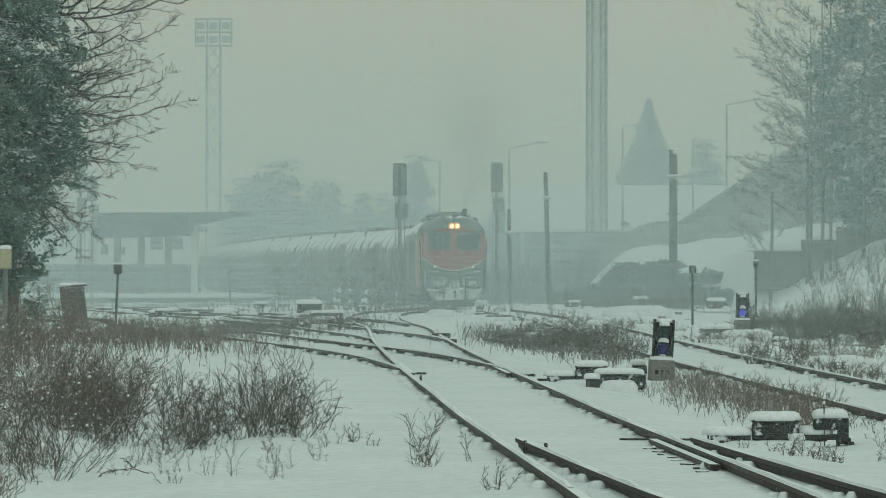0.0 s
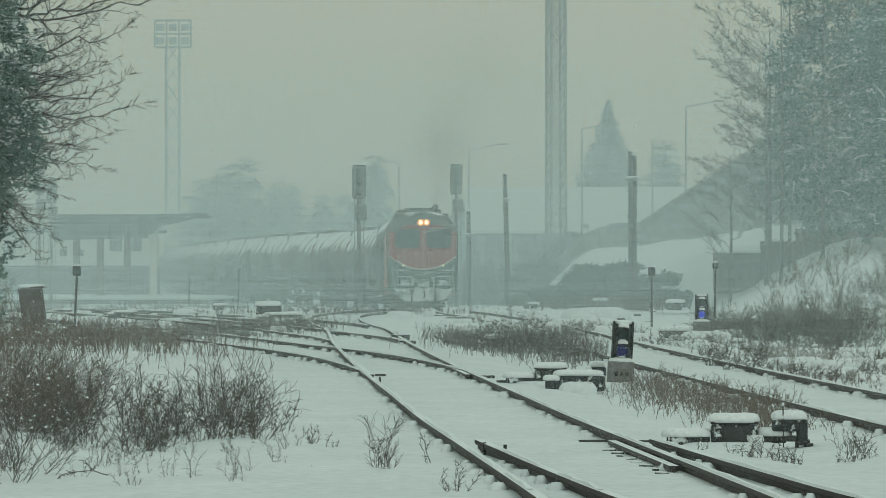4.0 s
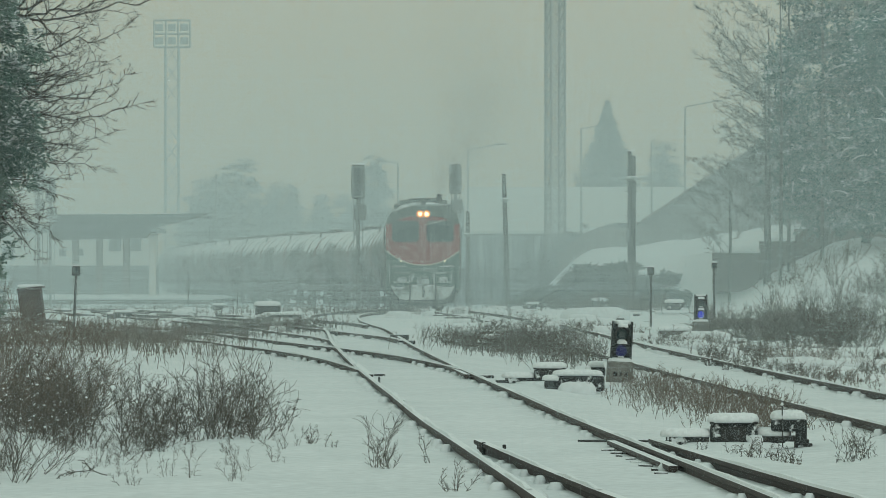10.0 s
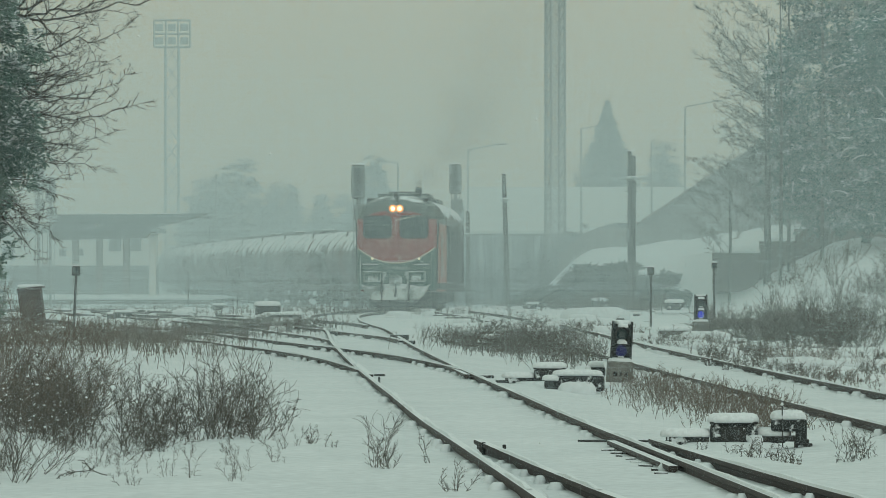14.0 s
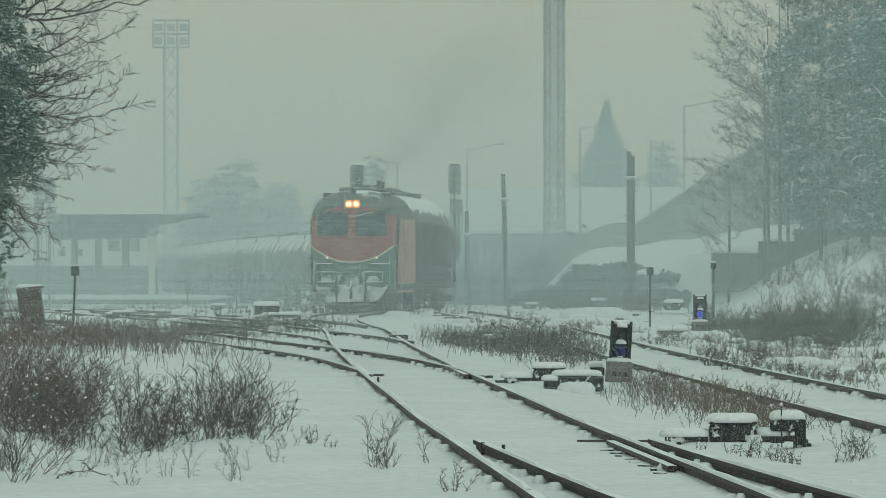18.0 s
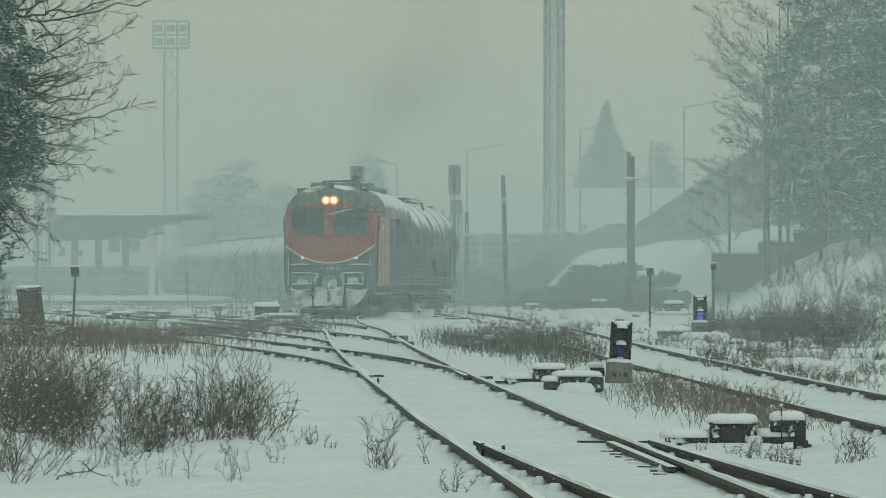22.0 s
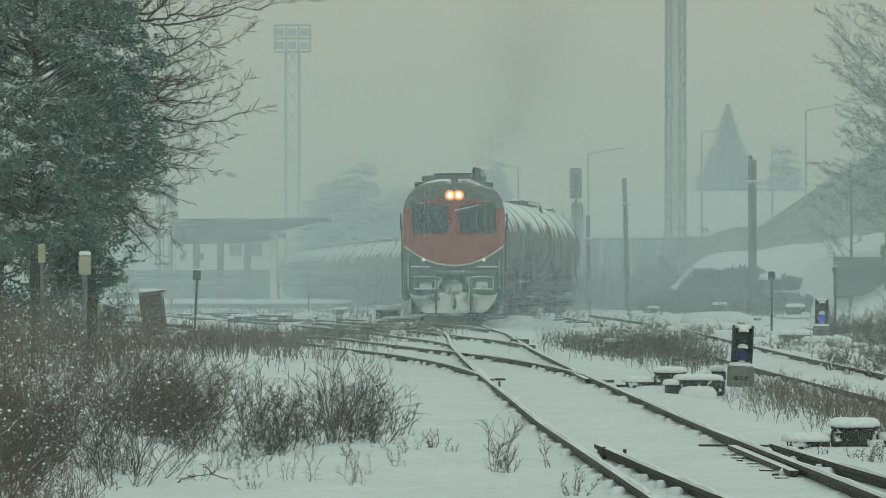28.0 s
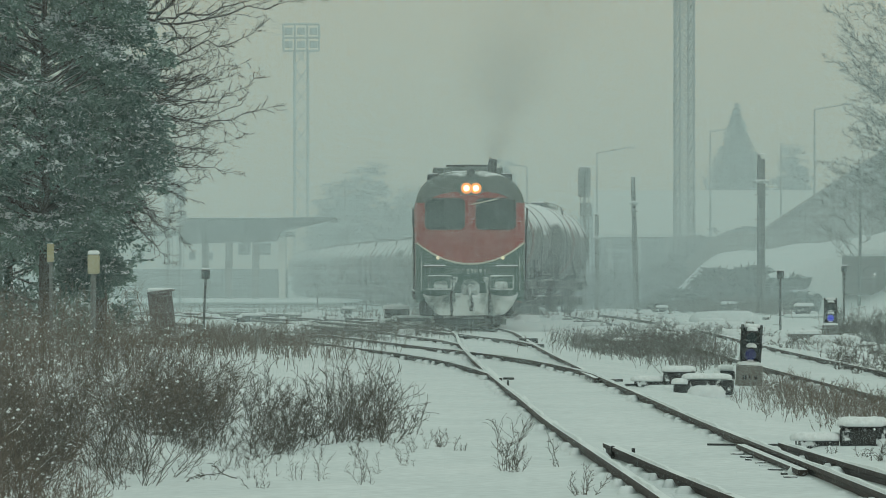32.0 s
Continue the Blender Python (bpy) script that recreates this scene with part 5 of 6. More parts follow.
def dense_evergreen(x, y, z, height, radius, low, boughs, size, label, seed, per=36, clumps=14, snowy=0.5, needle=None, name="evergreen_tree", bough=0.3, rise=0.25, strands=0):
    """A broad bushy evergreen: boughs of tufted sprays with shade between them and snow on their upper sides."""
    nr, rng = np.random.default_rng(seed), random.Random(seed)
    t = thing(name, (x, y, z), label, "tree")
    part("trunk", Buf().tube((0, 0, -0.3), (0, 0, height * 0.9), 0.03 + height * 0.008, 0.02, 10), FROST_TWIG if y > 100 else BARK, t)
    limb = Buf()
    cores, outs, laden = [], [], []
    for _ in range(boughs):
        q = rng.random()
        zz = low + (height - low) * q
        a = rng.uniform(0, 2 * math.pi)
        wave = 1 + 0.35 * noise.noise((math.cos(a) * 1.5, math.sin(a) * 1.5, zz * 1.1 + seed))
        rr = radius * (1 - rise * q ** 2) * min(1.0, 0.55 + q * 2.5) * wave * rng.uniform(0.45, 1.0) ** 0.45
        out = Vector((math.cos(a), math.sin(a), 0))
        core = out * rr + Vector((0, 0, zz))
        if rng.random() < 0.5:
            limb.tube((0, 0, max(0.4, zz - rr * 0.35)), core, 0.03, 0.01, 4, False)
        cores.append(core)
        outs.append(out)
        laden.append(rng.random() < snowy)
    cores, outs, laden = np.array(cores), np.array(outs), np.array(laden)
    # tufts on each bough, drooping outwards
    o = nr.normal(0, 1, (boughs, clumps, 3)) * (0.62, 0.62, 0.42)
    tuft = cores[:, None] + o * bough + outs[:, None] * bough * 0.5 - np.array((0, 0, 0.35)) * bough * (o * outs[:, None]).sum(axis=2, keepdims=True)
    lead = outs[:, None] * 0.55 + o * 0.5 + nr.normal(0, 0.25, o.shape) + np.array((0, 0, -0.15))
    tuft, lead = tuft.reshape(-1, 3), lead.reshape(-1, 3)
    at = np.repeat(tuft, per, axis=0) + nr.normal(0, bough * 0.22, (len(tuft) * per, 3))
    crown = leaf_quads(nr, at, np.repeat(unit(lead), per, axis=0), size, 0.2, 0.55)
    # snow lies on the upper tufts of laden boughs
    up = (o[:, :, 2] > 0.05) & ((laden[:, None] & (nr.random(o.shape[:2]) < 0.75)) | (nr.random(o.shape[:2]) < 0.06))
    top = tuft[up.reshape(-1)] + np.array((0, 0, bough * 0.3)) + np.repeat(outs, clumps, axis=0)[up.reshape(-1)] * bough * 0.15
    k = max(8, int(per * 1.0))
    flat = nr.normal(0, 1, (len(top) * k, 3)) * (1, 1, 0.22)
    lie = np.repeat(top, k, axis=0) + nr.normal(0, bough * 0.2, (len(top) * k, 3)) * (1, 1, 0.45)
    d = unit(flat)
    u = unit(np.cross(d, nr.normal(0, 0.3, d.shape) + np.array((0, 0, 1.0))))
    l = size * nr.uniform(0.4, 1.0, (len(d), 1))
    pads = np.stack([lie, lie + d * l * 0.5 + u * l * 0.34, lie + d * l, lie + d * l * 0.5 - u * l * 0.34], axis=1)
    part("limb_frame", limb, FROST_TWIG if y > 100 else BARK, t)
    for nm, quads, m, lab in (("crown", crown, needle or NEEDLE, "boughs of green sprays"), ("bough_snow", pads, SNOW_CAP, "snow lying on the boughs")):
        ob = tagged(new(nm, quad_mesh(nm, quads, m)), lab, kind="stuff")
        ob.parent = t
    # arching twigs that carry a line of snow
    for _ in range(strands):
        c = rng.randrange(boughs)
        p, dd = Vector(cores[c]) * 1.0, Vector(outs[c]) * 0.6 + Vector((rng.gauss(0, 0.7), rng.gauss(0, 0.7), rng.uniform(-0.1, 0.5)))
        b = Buf()
        p = p + Vector(outs[c]) * bough
        for i in range(5):
            q = p + dd.normalized() * radius * 0.07
            b.tube(p, q, 0.04 - 0.006 * i, 0.034 - 0.006 * i, 4, False)
            p, dd = q, dd.normalized() + Vector((rng.gauss(0, 0.2), rng.gauss(0, 0.2), -0.18))
        part("snowy_twig", b, SNOW_CAP, t)
    return t


dense_evergreen(-8.75, 71, -0.1, 9.5, 1.82, 2.1, 340, 0.10, "dense dark evergreen tree with snow on its boughs", 3, 28, 15, 0.7, bough=0.25)
dense_evergreen(-10.4, 79, -0.1, 8.5, 2.0, 1.0, 100, 0.13, "dark evergreen tree dusted with snow", 13, 24, 12, 0.4, bough=0.34)
# added growth that stands in for the darkness between the trunks
dense_evergreen(-9.5, 77, -0.1, 3.4, 1.3, 0.1, 60, 0.12, "low dark evergreen growth, added to darken the gap under the trees", 15, 24, 12, 0.12, bough=0.32)
dense_evergreen(-8.0, 71.5, -0.1, 2.6, 0.36, 1.15, 26, 0.075, "small dark evergreen shrub dusted with snow", 14, 36, 12, 0.25, bough=0.16)


def twig_limb(b, p0, p1, bow, r, rng, fine, shoots=1.5, n=15, wander=0.035):
    """A crooked limb from p0 to p1 that sags by bow, with short shoots that fork into twigs."""
    p0, p1 = Vector(p0), Vector(p1)
    length = (p1 - p0).length
    pts, off = [], Vector((0, 0, 0))
    for i in range(n + 1):
        f = i / n
        off = off * 0.8 + Vector((rng.gauss(0, 1), rng.gauss(0, 1), rng.gauss(0, 1))) * wander * length * (0 if i in (0, n) else 0.5)
        pts.append(p0.lerp(p1, f) + Vector((0, 0, -bow * 4 * f * (1 - f))) + off)
    for i in range(n):
        ra, rb = max(fine, r * (1 - i / n)), max(fine, r * (1 - (i + 1) / n))
        b.tube(pts[i], pts[i + 1], ra, rb, 4, False)
        if i < 2:
            continue
        way = (pts[i + 1] - pts[i]).normalized()
        for _ in range(int(shoots) + (rng.random() < shoots % 1)):
            d = (way * rng.uniform(0.7, 1.2) + Vector((rng.gauss(0, 0.5), rng.gauss(0, 0.5), rng.gauss(0.08, 0.55)))).normalized()
            q, l = pts[i].lerp(pts[i + 1], rng.random()), length * (1.05 - 0.75 * i / n) * rng.uniform(0.10, 0.30)
            for j in range(4):
                e = q + d * l / 4
                b.tube(q, e, max(fine, rb * 0.55 * (1 - j / 5)), max(fine * 0.9, rb * 0.55 * (1 - (j + 1) / 5)), 3, False)
                for _ in range(1 + (rng.random() < 0.5)):
                    d2 = (d + Vector((rng.gauss(0, 0.6), rng.gauss(0, 0.6), rng.gauss(0.1, 0.6)))).normalized()
                    m = e + d2 * l * rng.uniform(0.12, 0.34)
                    b.twig(e, m, fine * 0.9, fine * 0.8)
                    if rng.random() < 0.5:
                        d3 = (d2 + Vector((rng.gauss(0, 0.6), rng.gauss(0, 0.6), rng.gauss(0.15, 0.5)))).normalized()
                        b.twig(m, m + d3 * l * rng.uniform(0.08, 0.22), fine * 0.8, fine * 0.6)
                q, d = e, (d + Vector((rng.gauss(0, 0.22), rng.gauss(0, 0.22), rng.gauss(0.06, 0.2)))).normalized()


def bare_tree(x, y, z, height, limbs, label, seed, bark, rad, fine, shoots=1.5):
    """Limbs are (start x, z, end x, z, depth towards the back, sag) from the tree's foot."""
    rng = random.Random(seed)
    t = thing("bare_tree", (x, y, z), label, "tree")
    part("trunk", Buf().tube((0, 0, -0.2), (0.05, 0, height * 0.5), rad * 1.3, rad, 10).tube((0.05, 0, height * 0.5), (0, 0, height), rad, rad * 0.4, 8), bark, t)
    for x0, z0, x1, z1, back, bow in limbs:
        b = Buf()
        twig_limb(b, (x0, back * 0.3, z0), (x1, back, z1), bow, rad * 0.36, rng, fine, shoots)
        part("limb", b, bark, t)
    return t


# limbs reach out of the evergreen over the verge
NEAR_LIMBS = [(0.75, 5.7, 3.85, 6.2, -0.3, 0.12), (0.7, 5.3, 2.85, 5.75, -0.5, 0.24), (0.5, 4.4, 2.35, 4.95, 0.4, 0.12), (0.65, 4.65, 2.3, 4.45, -0.6, 0.05), (0.4, 4.2, 3.05, 4.2, -0.3, 0.3),
              (0.35, 3.45, 2.1, 3.5, 0.3, 0.16), (-0.4, 3.25, 1.75, 3.05, -0.5, 0.1), (-0.9, 2.6, 1.45, 2.5, -0.2, 0.12), (0.0, 2.95, 1.3, 1.5, -0.3, -0.14), (0.6, 5.6, 2.0, 6.9, 0.2, 0.1),
              (0.7, 5.9, 3.0, 7.2, -0.4, 0.15), (0.5, 4.9, 2.5, 5.2, 0.5, 0.14), (0.4, 3.8, 2.4, 3.75, -0.6, 0.2), (0.2, 3.1, 1.6, 2.7, 0.4, 0.02), (0.1, 2.9, 1.2, 2.05, 0.2, -0.1), (0.4, 4.0, 1.9, 4.0, 0.6, 0.1),
              (0.5, 4.6, 2.7, 4.75, 0.1, 0.2), (0.2, 3.6, 2.4, 3.3, -0.4, 0.1), (-0.1, 2.8, 1.6, 1.95, 0.1, -0.1)]
bare_tree(-8.15, 74, -0.1, 7.6, [(a, b + 0.1 + k * 0.17, a + (c - a) * (1 - 0.2 * k), d + 0.1 + k * (0.28 - 0.05 * f), e + k * 0.5, f) for k in (0, 1) for a, b, c, d, e, f in NEAR_LIMBS], "bare tree with fine crooked twigs beside the evergreen", 21, TWIG, 0.085, 0.0038, 2.3)

# the frosted trees on the bank
for x, y, h, r, low, bo, sd in ((17.0, 172, 13.5, 3.6, 1.2, 260, 5), (21.5, 178, 14, 4.2, 1.0, 190, 6), (16.4, 184, 9.5, 2.2, 0.8, 90, 7), (19.0, 166, 9.0, 2.8, 0.6, 120, 8)):
    dense_evergreen(x, y, ground_z(x, y), h, r, low, bo, 0.22, "tall frosted tree on the bank", sd, 14, 15, 0.3, FROST_NEEDLE, "frosted_tree", 0.55, 0.2, 44)
for x, y, h, sd in ((12.9, 172, 9.2, 31), (14.0, 174, 12.6, 32), (12.0, 180, 6.2, 33), (13.5, 178, 10.6, 35), (13.2, 168, 11.0, 36), (15.0, 170, 13.5, 37)):
    rng0 = random.Random(sd)
    arms = []
    for i in range(15):
        z0, side = h * (0.22 + 0.05 * i), rng0.choice((-1, -1, 1))
        reach = h * rng0.uniform(0.14, 0.30)
        arms.append((0.0, z0, side * reach, z0 + reach * rng0.uniform(0.25, 1.1), rng0.uniform(-1.4, 1.4), -0.05 * reach))
    bare_tree(x, y, ground_z(x, y), h, arms, "bare frosted tree on the bank", sd, FROST_TWIG, 0.06, 0.0085, 2.0)

# far trees
evergreen(17.4, 455, 0.0, 19.4, 3.7, 8.6, 3000, 0.55, SPRUCE, "far dark spruce behind the hall", 41, "spruce", 0.99, 9, 0.0, 3.4)
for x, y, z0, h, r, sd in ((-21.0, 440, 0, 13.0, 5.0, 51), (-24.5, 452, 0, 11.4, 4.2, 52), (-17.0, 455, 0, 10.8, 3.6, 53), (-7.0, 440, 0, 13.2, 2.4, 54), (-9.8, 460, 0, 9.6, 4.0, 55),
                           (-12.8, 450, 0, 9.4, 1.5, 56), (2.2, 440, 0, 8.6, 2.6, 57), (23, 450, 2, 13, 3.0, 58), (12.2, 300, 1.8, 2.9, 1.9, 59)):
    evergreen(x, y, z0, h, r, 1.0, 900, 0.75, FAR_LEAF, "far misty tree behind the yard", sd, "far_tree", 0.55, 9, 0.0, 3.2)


def weeds(spots, count, height, material, label, seed, fork=3, lean=0.3, thick=0.0035, tufts=0.0, name="dry_weeds"):
    """A patch of dry branching stems: spots are (x, y, rx, ry, share of the height)."""
    rng = random.Random(seed)
    b, w = Buf(), Buf()
    for x, y, rx, ry, tall in spots:
        for _ in range(count):
            px, py = x + rng.gauss(0, rx), y + rng.gauss(0, ry)
            z = ground_z(px, py) - 0.03
            h = height * tall * (0.25 + 0.75 * rng.random() ** 1.3)
            p = Vector((px, py, z))
            d = Vector((rng.gauss(0, lean * 0.7), rng.gauss(0, lean * 0.7), 1)).normalized()
            knots = [p]
            for k in range(3):
                knots.append(knots[-1] + d * h / 3)
                d = (d + Vector((rng.gauss(0, 0.22), rng.gauss(0, 0.22), 0.04))).normalized()
                b.twig(knots[k], knots[k + 1], thick * (1 - 0.2 * k), thick * (0.8 - 0.2 * k))
            for _ in range(rng.randint(fork + 3, fork + 7)):
                f = 3 * (0.25 + 0.74 * rng.random() ** 0.7)
                k = int(f)
                s = knots[k].lerp(knots[k + 1], f - k)
                e = s + (d * 0.6 + Vector((rng.gauss(0, 0.7), rng.gauss(0, 0.7), rng.uniform(0.0, 0.5)))).normalized() * min(0.2, h * rng.uniform(0.06, 0.24))
                b.twig(s, e, thick * 0.6, thick * 0.4)
                r = thick * rng.uniform(0.8, 1.8)
                if rng.random() < 0.5:
                    v = (e - s).normalized()
                    u = v.orthogonal().normalized() * r
                    b.add([e - v * r * 2, e + u, e + v * r * 3, e - u], [(0, 1, 2, 3)])
                if rng.random() < tufts:
                    r = rng.uniform(0.006, 0.017)
                    w.add([e + Vector((r, 0, 0)), e + Vector((0, r, 0)), e - Vector((r, 0, 0)), e - Vector((0, r, 0)), e + Vector((0, 0, r)), e - Vector((0, 0, r * 0.6))],
                          [(0, 1, 4), (1, 2, 4), (2, 3, 4), (3, 0, 4), (1, 0, 5), (2, 1, 5), (3, 2, 5), (0, 3, 5)])
    ob = tagged(new(name, b.mesh(name, material)), label, "weeds", kind="stuff")
    if w.v:
        tagged(part("snow_tufts", w, SNOW_CAP, ob, "tufts of snow caught in the stems"), kind="stuff")
    return ob


def shrub(b, tufts, leaves, base, h, spread, stems, rng, thick, snow=0.1):
    """One bush of crooked stems that lean outwards and fork twice."""
    for _ in range(stems):
        a, q = rng.uniform(0, 2 * math.pi), rng.random() ** 0.7
        p = Vector(base) + Vector((math.cos(a), math.sin(a), 0)) * spread * q * 0.6
        p.z = ground_z(p.x, p.y) - 0.03
        open_out = min(0.8, spread * 1.7)
        d = Vector((math.cos(a) * q * open_out + rng.gauss(0, 0.22), math.sin(a) * q * open_out + rng.gauss(0, 0.22), 1)).normalized()
        l = h * rng.uniform(0.45, 1.08) * (1 - 0.25 * q)
        for k in range(5):
            e = p + d * l / 5
            b.tube(p, e, thick * (1 - 0.13 * k), thick * (1 - 0.13 * (k + 1)), 3, False)
            for _ in range(2 + (rng.random() < 0.5)):
                d2 = (d + Vector((rng.gauss(0, 0.75), rng.gauss(0, 0.75), rng.gauss(0, 0.45)))).normalized()
                s0, l2 = p.lerp(e, rng.random()), l * rng.uniform(0.10, 0.30)
                m = s0 + d2 * l2 * 0.5
                d2b = (d2 + Vector((rng.gauss(0, 0.22), rng.gauss(0, 0.22), 0.15))).normalized()
                tip = m + d2b * l2 * 0.5
                b.twig(s0, m, thick * 0.6, thick * 0.5).twig(m, tip, thick * 0.5, thick * 0.38)
                for c in (m, tip):
                    d3 = (d2b + Vector((rng.gauss(0, 0.7), rng.gauss(0, 0.7), rng.gauss(0.1, 0.5)))).normalized()
                    g = c + d3 * l2 * rng.uniform(0.2, 0.5)
                    b.twig(c, g, thick * 0.45, thick * 0.35)
                    if rng.random() < 0.5:
                        w = d3.orthogonal().normalized() * thick * rng.uniform(0.8, 1.8)
                        v = d3 * thick * rng.uniform(2, 5)
                        leaves.add([g, g + v * 0.5 + w, g + v, g + v * 0.5 - w], [(0, 1, 2, 3)])
                if rng.random() < snow:
                    r = rng.uniform(0.5, 1.5) * (0.004 + thick * 2.2)
                    c = tip
                    x1, x2, y1 = r * rng.uniform(0.7, 1.5), r * rng.uniform(0.7, 1.5), r * rng.uniform(0.7, 1.4)
                    tufts.add([c + Vector((x1, 0, 0)), c + Vector((0, y1, 0)), c - Vector((x2, 0, 0)), c - Vector((0, y1, 0)), c + Vector((0, 0, r)), c - Vector((0, 0, r * 0.5))],
                              [(0, 1, 4), (1, 2, 4), (2, 3, 4), (3, 0, 4), (1, 0, 5), (2, 1, 5), (3, 2, 5), (0, 3, 5)])
            p, d = e, (d + Vector((rng.gauss(0, 0.24), rng.gauss(0, 0.24), 0.06))).normalized()


def shrubs(name, spots, material, label, seed, thick, snow=0.1):
    """A thicket; spots are (x, y, height, spread, stems)."""
    rng = random.Random(seed)
    b, tufts, leaves = Buf(), Buf(), Buf()
    for x, y, h, r, stems in spots:
        shrub(b, tufts, leaves, (x, y, 0), h, r, stems, rng, thick, snow)
    ob = tagged(new(name, b.mesh(name, material)), label, "shrub", kind="stuff")
    if leaves.v:
        tagged(part("dead_leaf", leaves, material, ob, "shrivelled leaves and seed heads"), kind="stuff")
    if tufts.v:
        tagged(part("snow_tuft", tufts, SNOW_CAP, ob, "tufts of snow caught in the twigs"), kind="stuff")
    return ob


def thicket(count, x0, x1, y0, y1, h, r, stems, seed):
    """Bushes strewn over a strip of the verge."""
    rng = random.Random(seed)
    return [(rng.uniform(x0, x1), rng.uniform(y0, y1), h * rng.uniform(0.5, 1.15), r * rng.uniform(0.7, 1.3), max(3, int(stems * rng.uniform(0.6, 1.3)))) for _ in range(count)]


shrubs("dry_shrub", [(-1.72, 38.6, 0.62, 0.32, 15), (-1.93, 39.4, 0.84, 0.38, 27), (-2.2, 38.8, 0.82, 0.38, 22), (-2.05, 40.8, 0.9, 0.36, 20), (-2.5, 38.2, 0.62, 0.38, 13), (-1.62, 40.4, 0.55, 0.3, 9), (-2.35, 41.5, 0.78, 0.4, 14), (-2.75, 37.6, 0.5, 0.35, 9)],
       WEED_DARK, "dark bushy dry shrub standing in the snow", 62, 0.0036, 0.02)
shrubs("dry_shrub", thicket(14, -4.0, -2.75, 37.5, 43, 0.82, 0.45, 19, 1) + thicket(4, -3.0, -2.5, 38, 40, 0.5, 0.35, 14, 2), WEED_DARK, "tangled brown dry shrubs standing in the snow", 61, 0.0034, 0.05)
shrubs("dry_shrub", thicket(38, -6.4, -3.6, 34.5, 44, 1.2, 0.6, 17, 3), WEED, "tall brown dry shrubs dusted with snow", 63, 0.0034, 0.09)
shrubs("dry_shrub", thicket(18, -4.6, -3.2, 27.5, 34.5, 1.0, 0.4, 20, 4), WEED_DARK, "tall dark dry shrubs standing in deep snow", 76, 0.0030, 0.07)
shrubs("dry_shrub", thicket(11, -3.75, -2.95, 24.2, 28, 0.95, 0.2, 13, 14), WEED, "tall brown stems at the foot of the verge", 94, 0.0026, 0.06)
shrubs("dry_stalks", thicket(30, -3.6, -1.3, 31, 38, 0.32, 0.14, 3, 5) + thicket(14, -3.4, -2.3, 35, 38.5, 0.42, 0.2, 6, 6), WEED_DARK, "scattered thin stalks before the shrubs", 74, 0.0017, 0.03)
shrubs("dry_stalks", [(-0.49, 33.7, 0.56, 0.13, 8), (-0.44, 33.4, 0.3, 0.12, 4), (-1.17, 38.0, 0.24, 0.14, 6), (0.07, 29.6, 0.22, 0.18, 6), (-0.95, 37.4, 0.2, 0.15, 3), (-0.1, 34.2, 0.26, 0.1, 2), (0.15, 36.0, 0.12, 0.1, 2)],
       WEED_DARK, "thin dark branching stalks in the snow", 70, 0.0028, 0.02)
shrubs("dry_stalks", [(2.62, 35.8, 0.22, 0.22, 10), (2.78, 35.4, 0.2, 0.2, 12), (2.9, 35.2, 0.14, 0.16, 8), (3.35, 35.4, 0.34, 0.2, 7), (3.5, 35.8, 0.3, 0.2, 8), (2.45, 36.6, 0.14, 0.2, 6), (2.2, 36.9, 0.16, 0.1, 3), (3.6, 37.6, 0.3, 0.25, 8)],
       WEED_DARK, "small dark branching weeds in the snow", 69, 0.0030, 0.08)
weeds([(-7.0, 60, 0.5, 4, 1.0), (-7.8, 62, 0.5, 4, 1.0), (-8.4, 58, 0.5, 4, 1.0), (-6.3, 58, 0.5, 4, 0.8)], 150, 1.25, WEED, "tall weeds below the evergreen trees", 77, 6, 0.22, 0.004, 0.10)
weeds([(-6.5, 75, 1.0, 5, 1.0), (-5.0, 72, 0.8, 5, 0.9), (-7.5, 86, 1.0, 5, 1.0)], 240, 0.62, WEED, "brown weeds on the snowy verge", 75, 3, 0.3, 0.005)
weeds([(1.0, 88, 0.7, 4, 1.0), (2.0, 82, 0.5, 4, 1.0), (0.5, 95, 0.5, 4, 0.9), (2.2, 74, 0.35, 3, 0.9), (1.6, 92, 0.6, 5, 1.0), (1.4, 84, 0.6, 3, 1.0), (-4.5, 106, 0.5, 6, 0.8), (-3.6, 112, 0.5, 6, 0.8), (-5.6, 100, 0.5, 4, 0.8)], 380, 0.46, WEED_DARK,
      "dark low weeds between the tracks", 64, 4, 0.4, 0.004, 0.012)
weeds([(3.0, 52, 0.35, 2.5, 1.0), (3.3, 47, 0.3, 2, 1.0), (2.7, 56, 0.25, 2, 1.0), (3.2, 43, 0.25, 1.5, 0.8), (3.0, 49, 0.4, 2, 1.0)], 300, 0.30, WEED, "thin brown weeds between the tracks", 65, 3, 0.4, 0.003)
shrubs("dry_shrub", thicket(20, 7.0, 10.6, 90, 106, 1.15, 0.7, 30, 7) + thicket(14, 9.0, 13.5, 106, 124, 1.0, 0.8, 16, 8), WEED_DARK, "brown dry scrub along the bank", 66, 0.0058, 0.025)
shrubs("dry_stalks", thicket(70, 4.4, 8.2, 60, 102, 0.34, 0.4, 12, 11) + thicket(30, 1.0, 4.5, 100, 135, 0.4, 0.5, 12, 12) + thicket(40, -9, -4, 92, 128, 0.45, 0.6, 12, 13), WEED_DARK, "low dry scrub poking through the snow beside the tracks", 93, 0.005, 0.06)
shrubs("dry_shrub", thicket(14, 6.6, 9.0, 100, 116, 0.95, 0.7, 30, 9), WEED_DARK, "dark dry scrub at the foot of the bank", 79, 0.0065, 0.02)
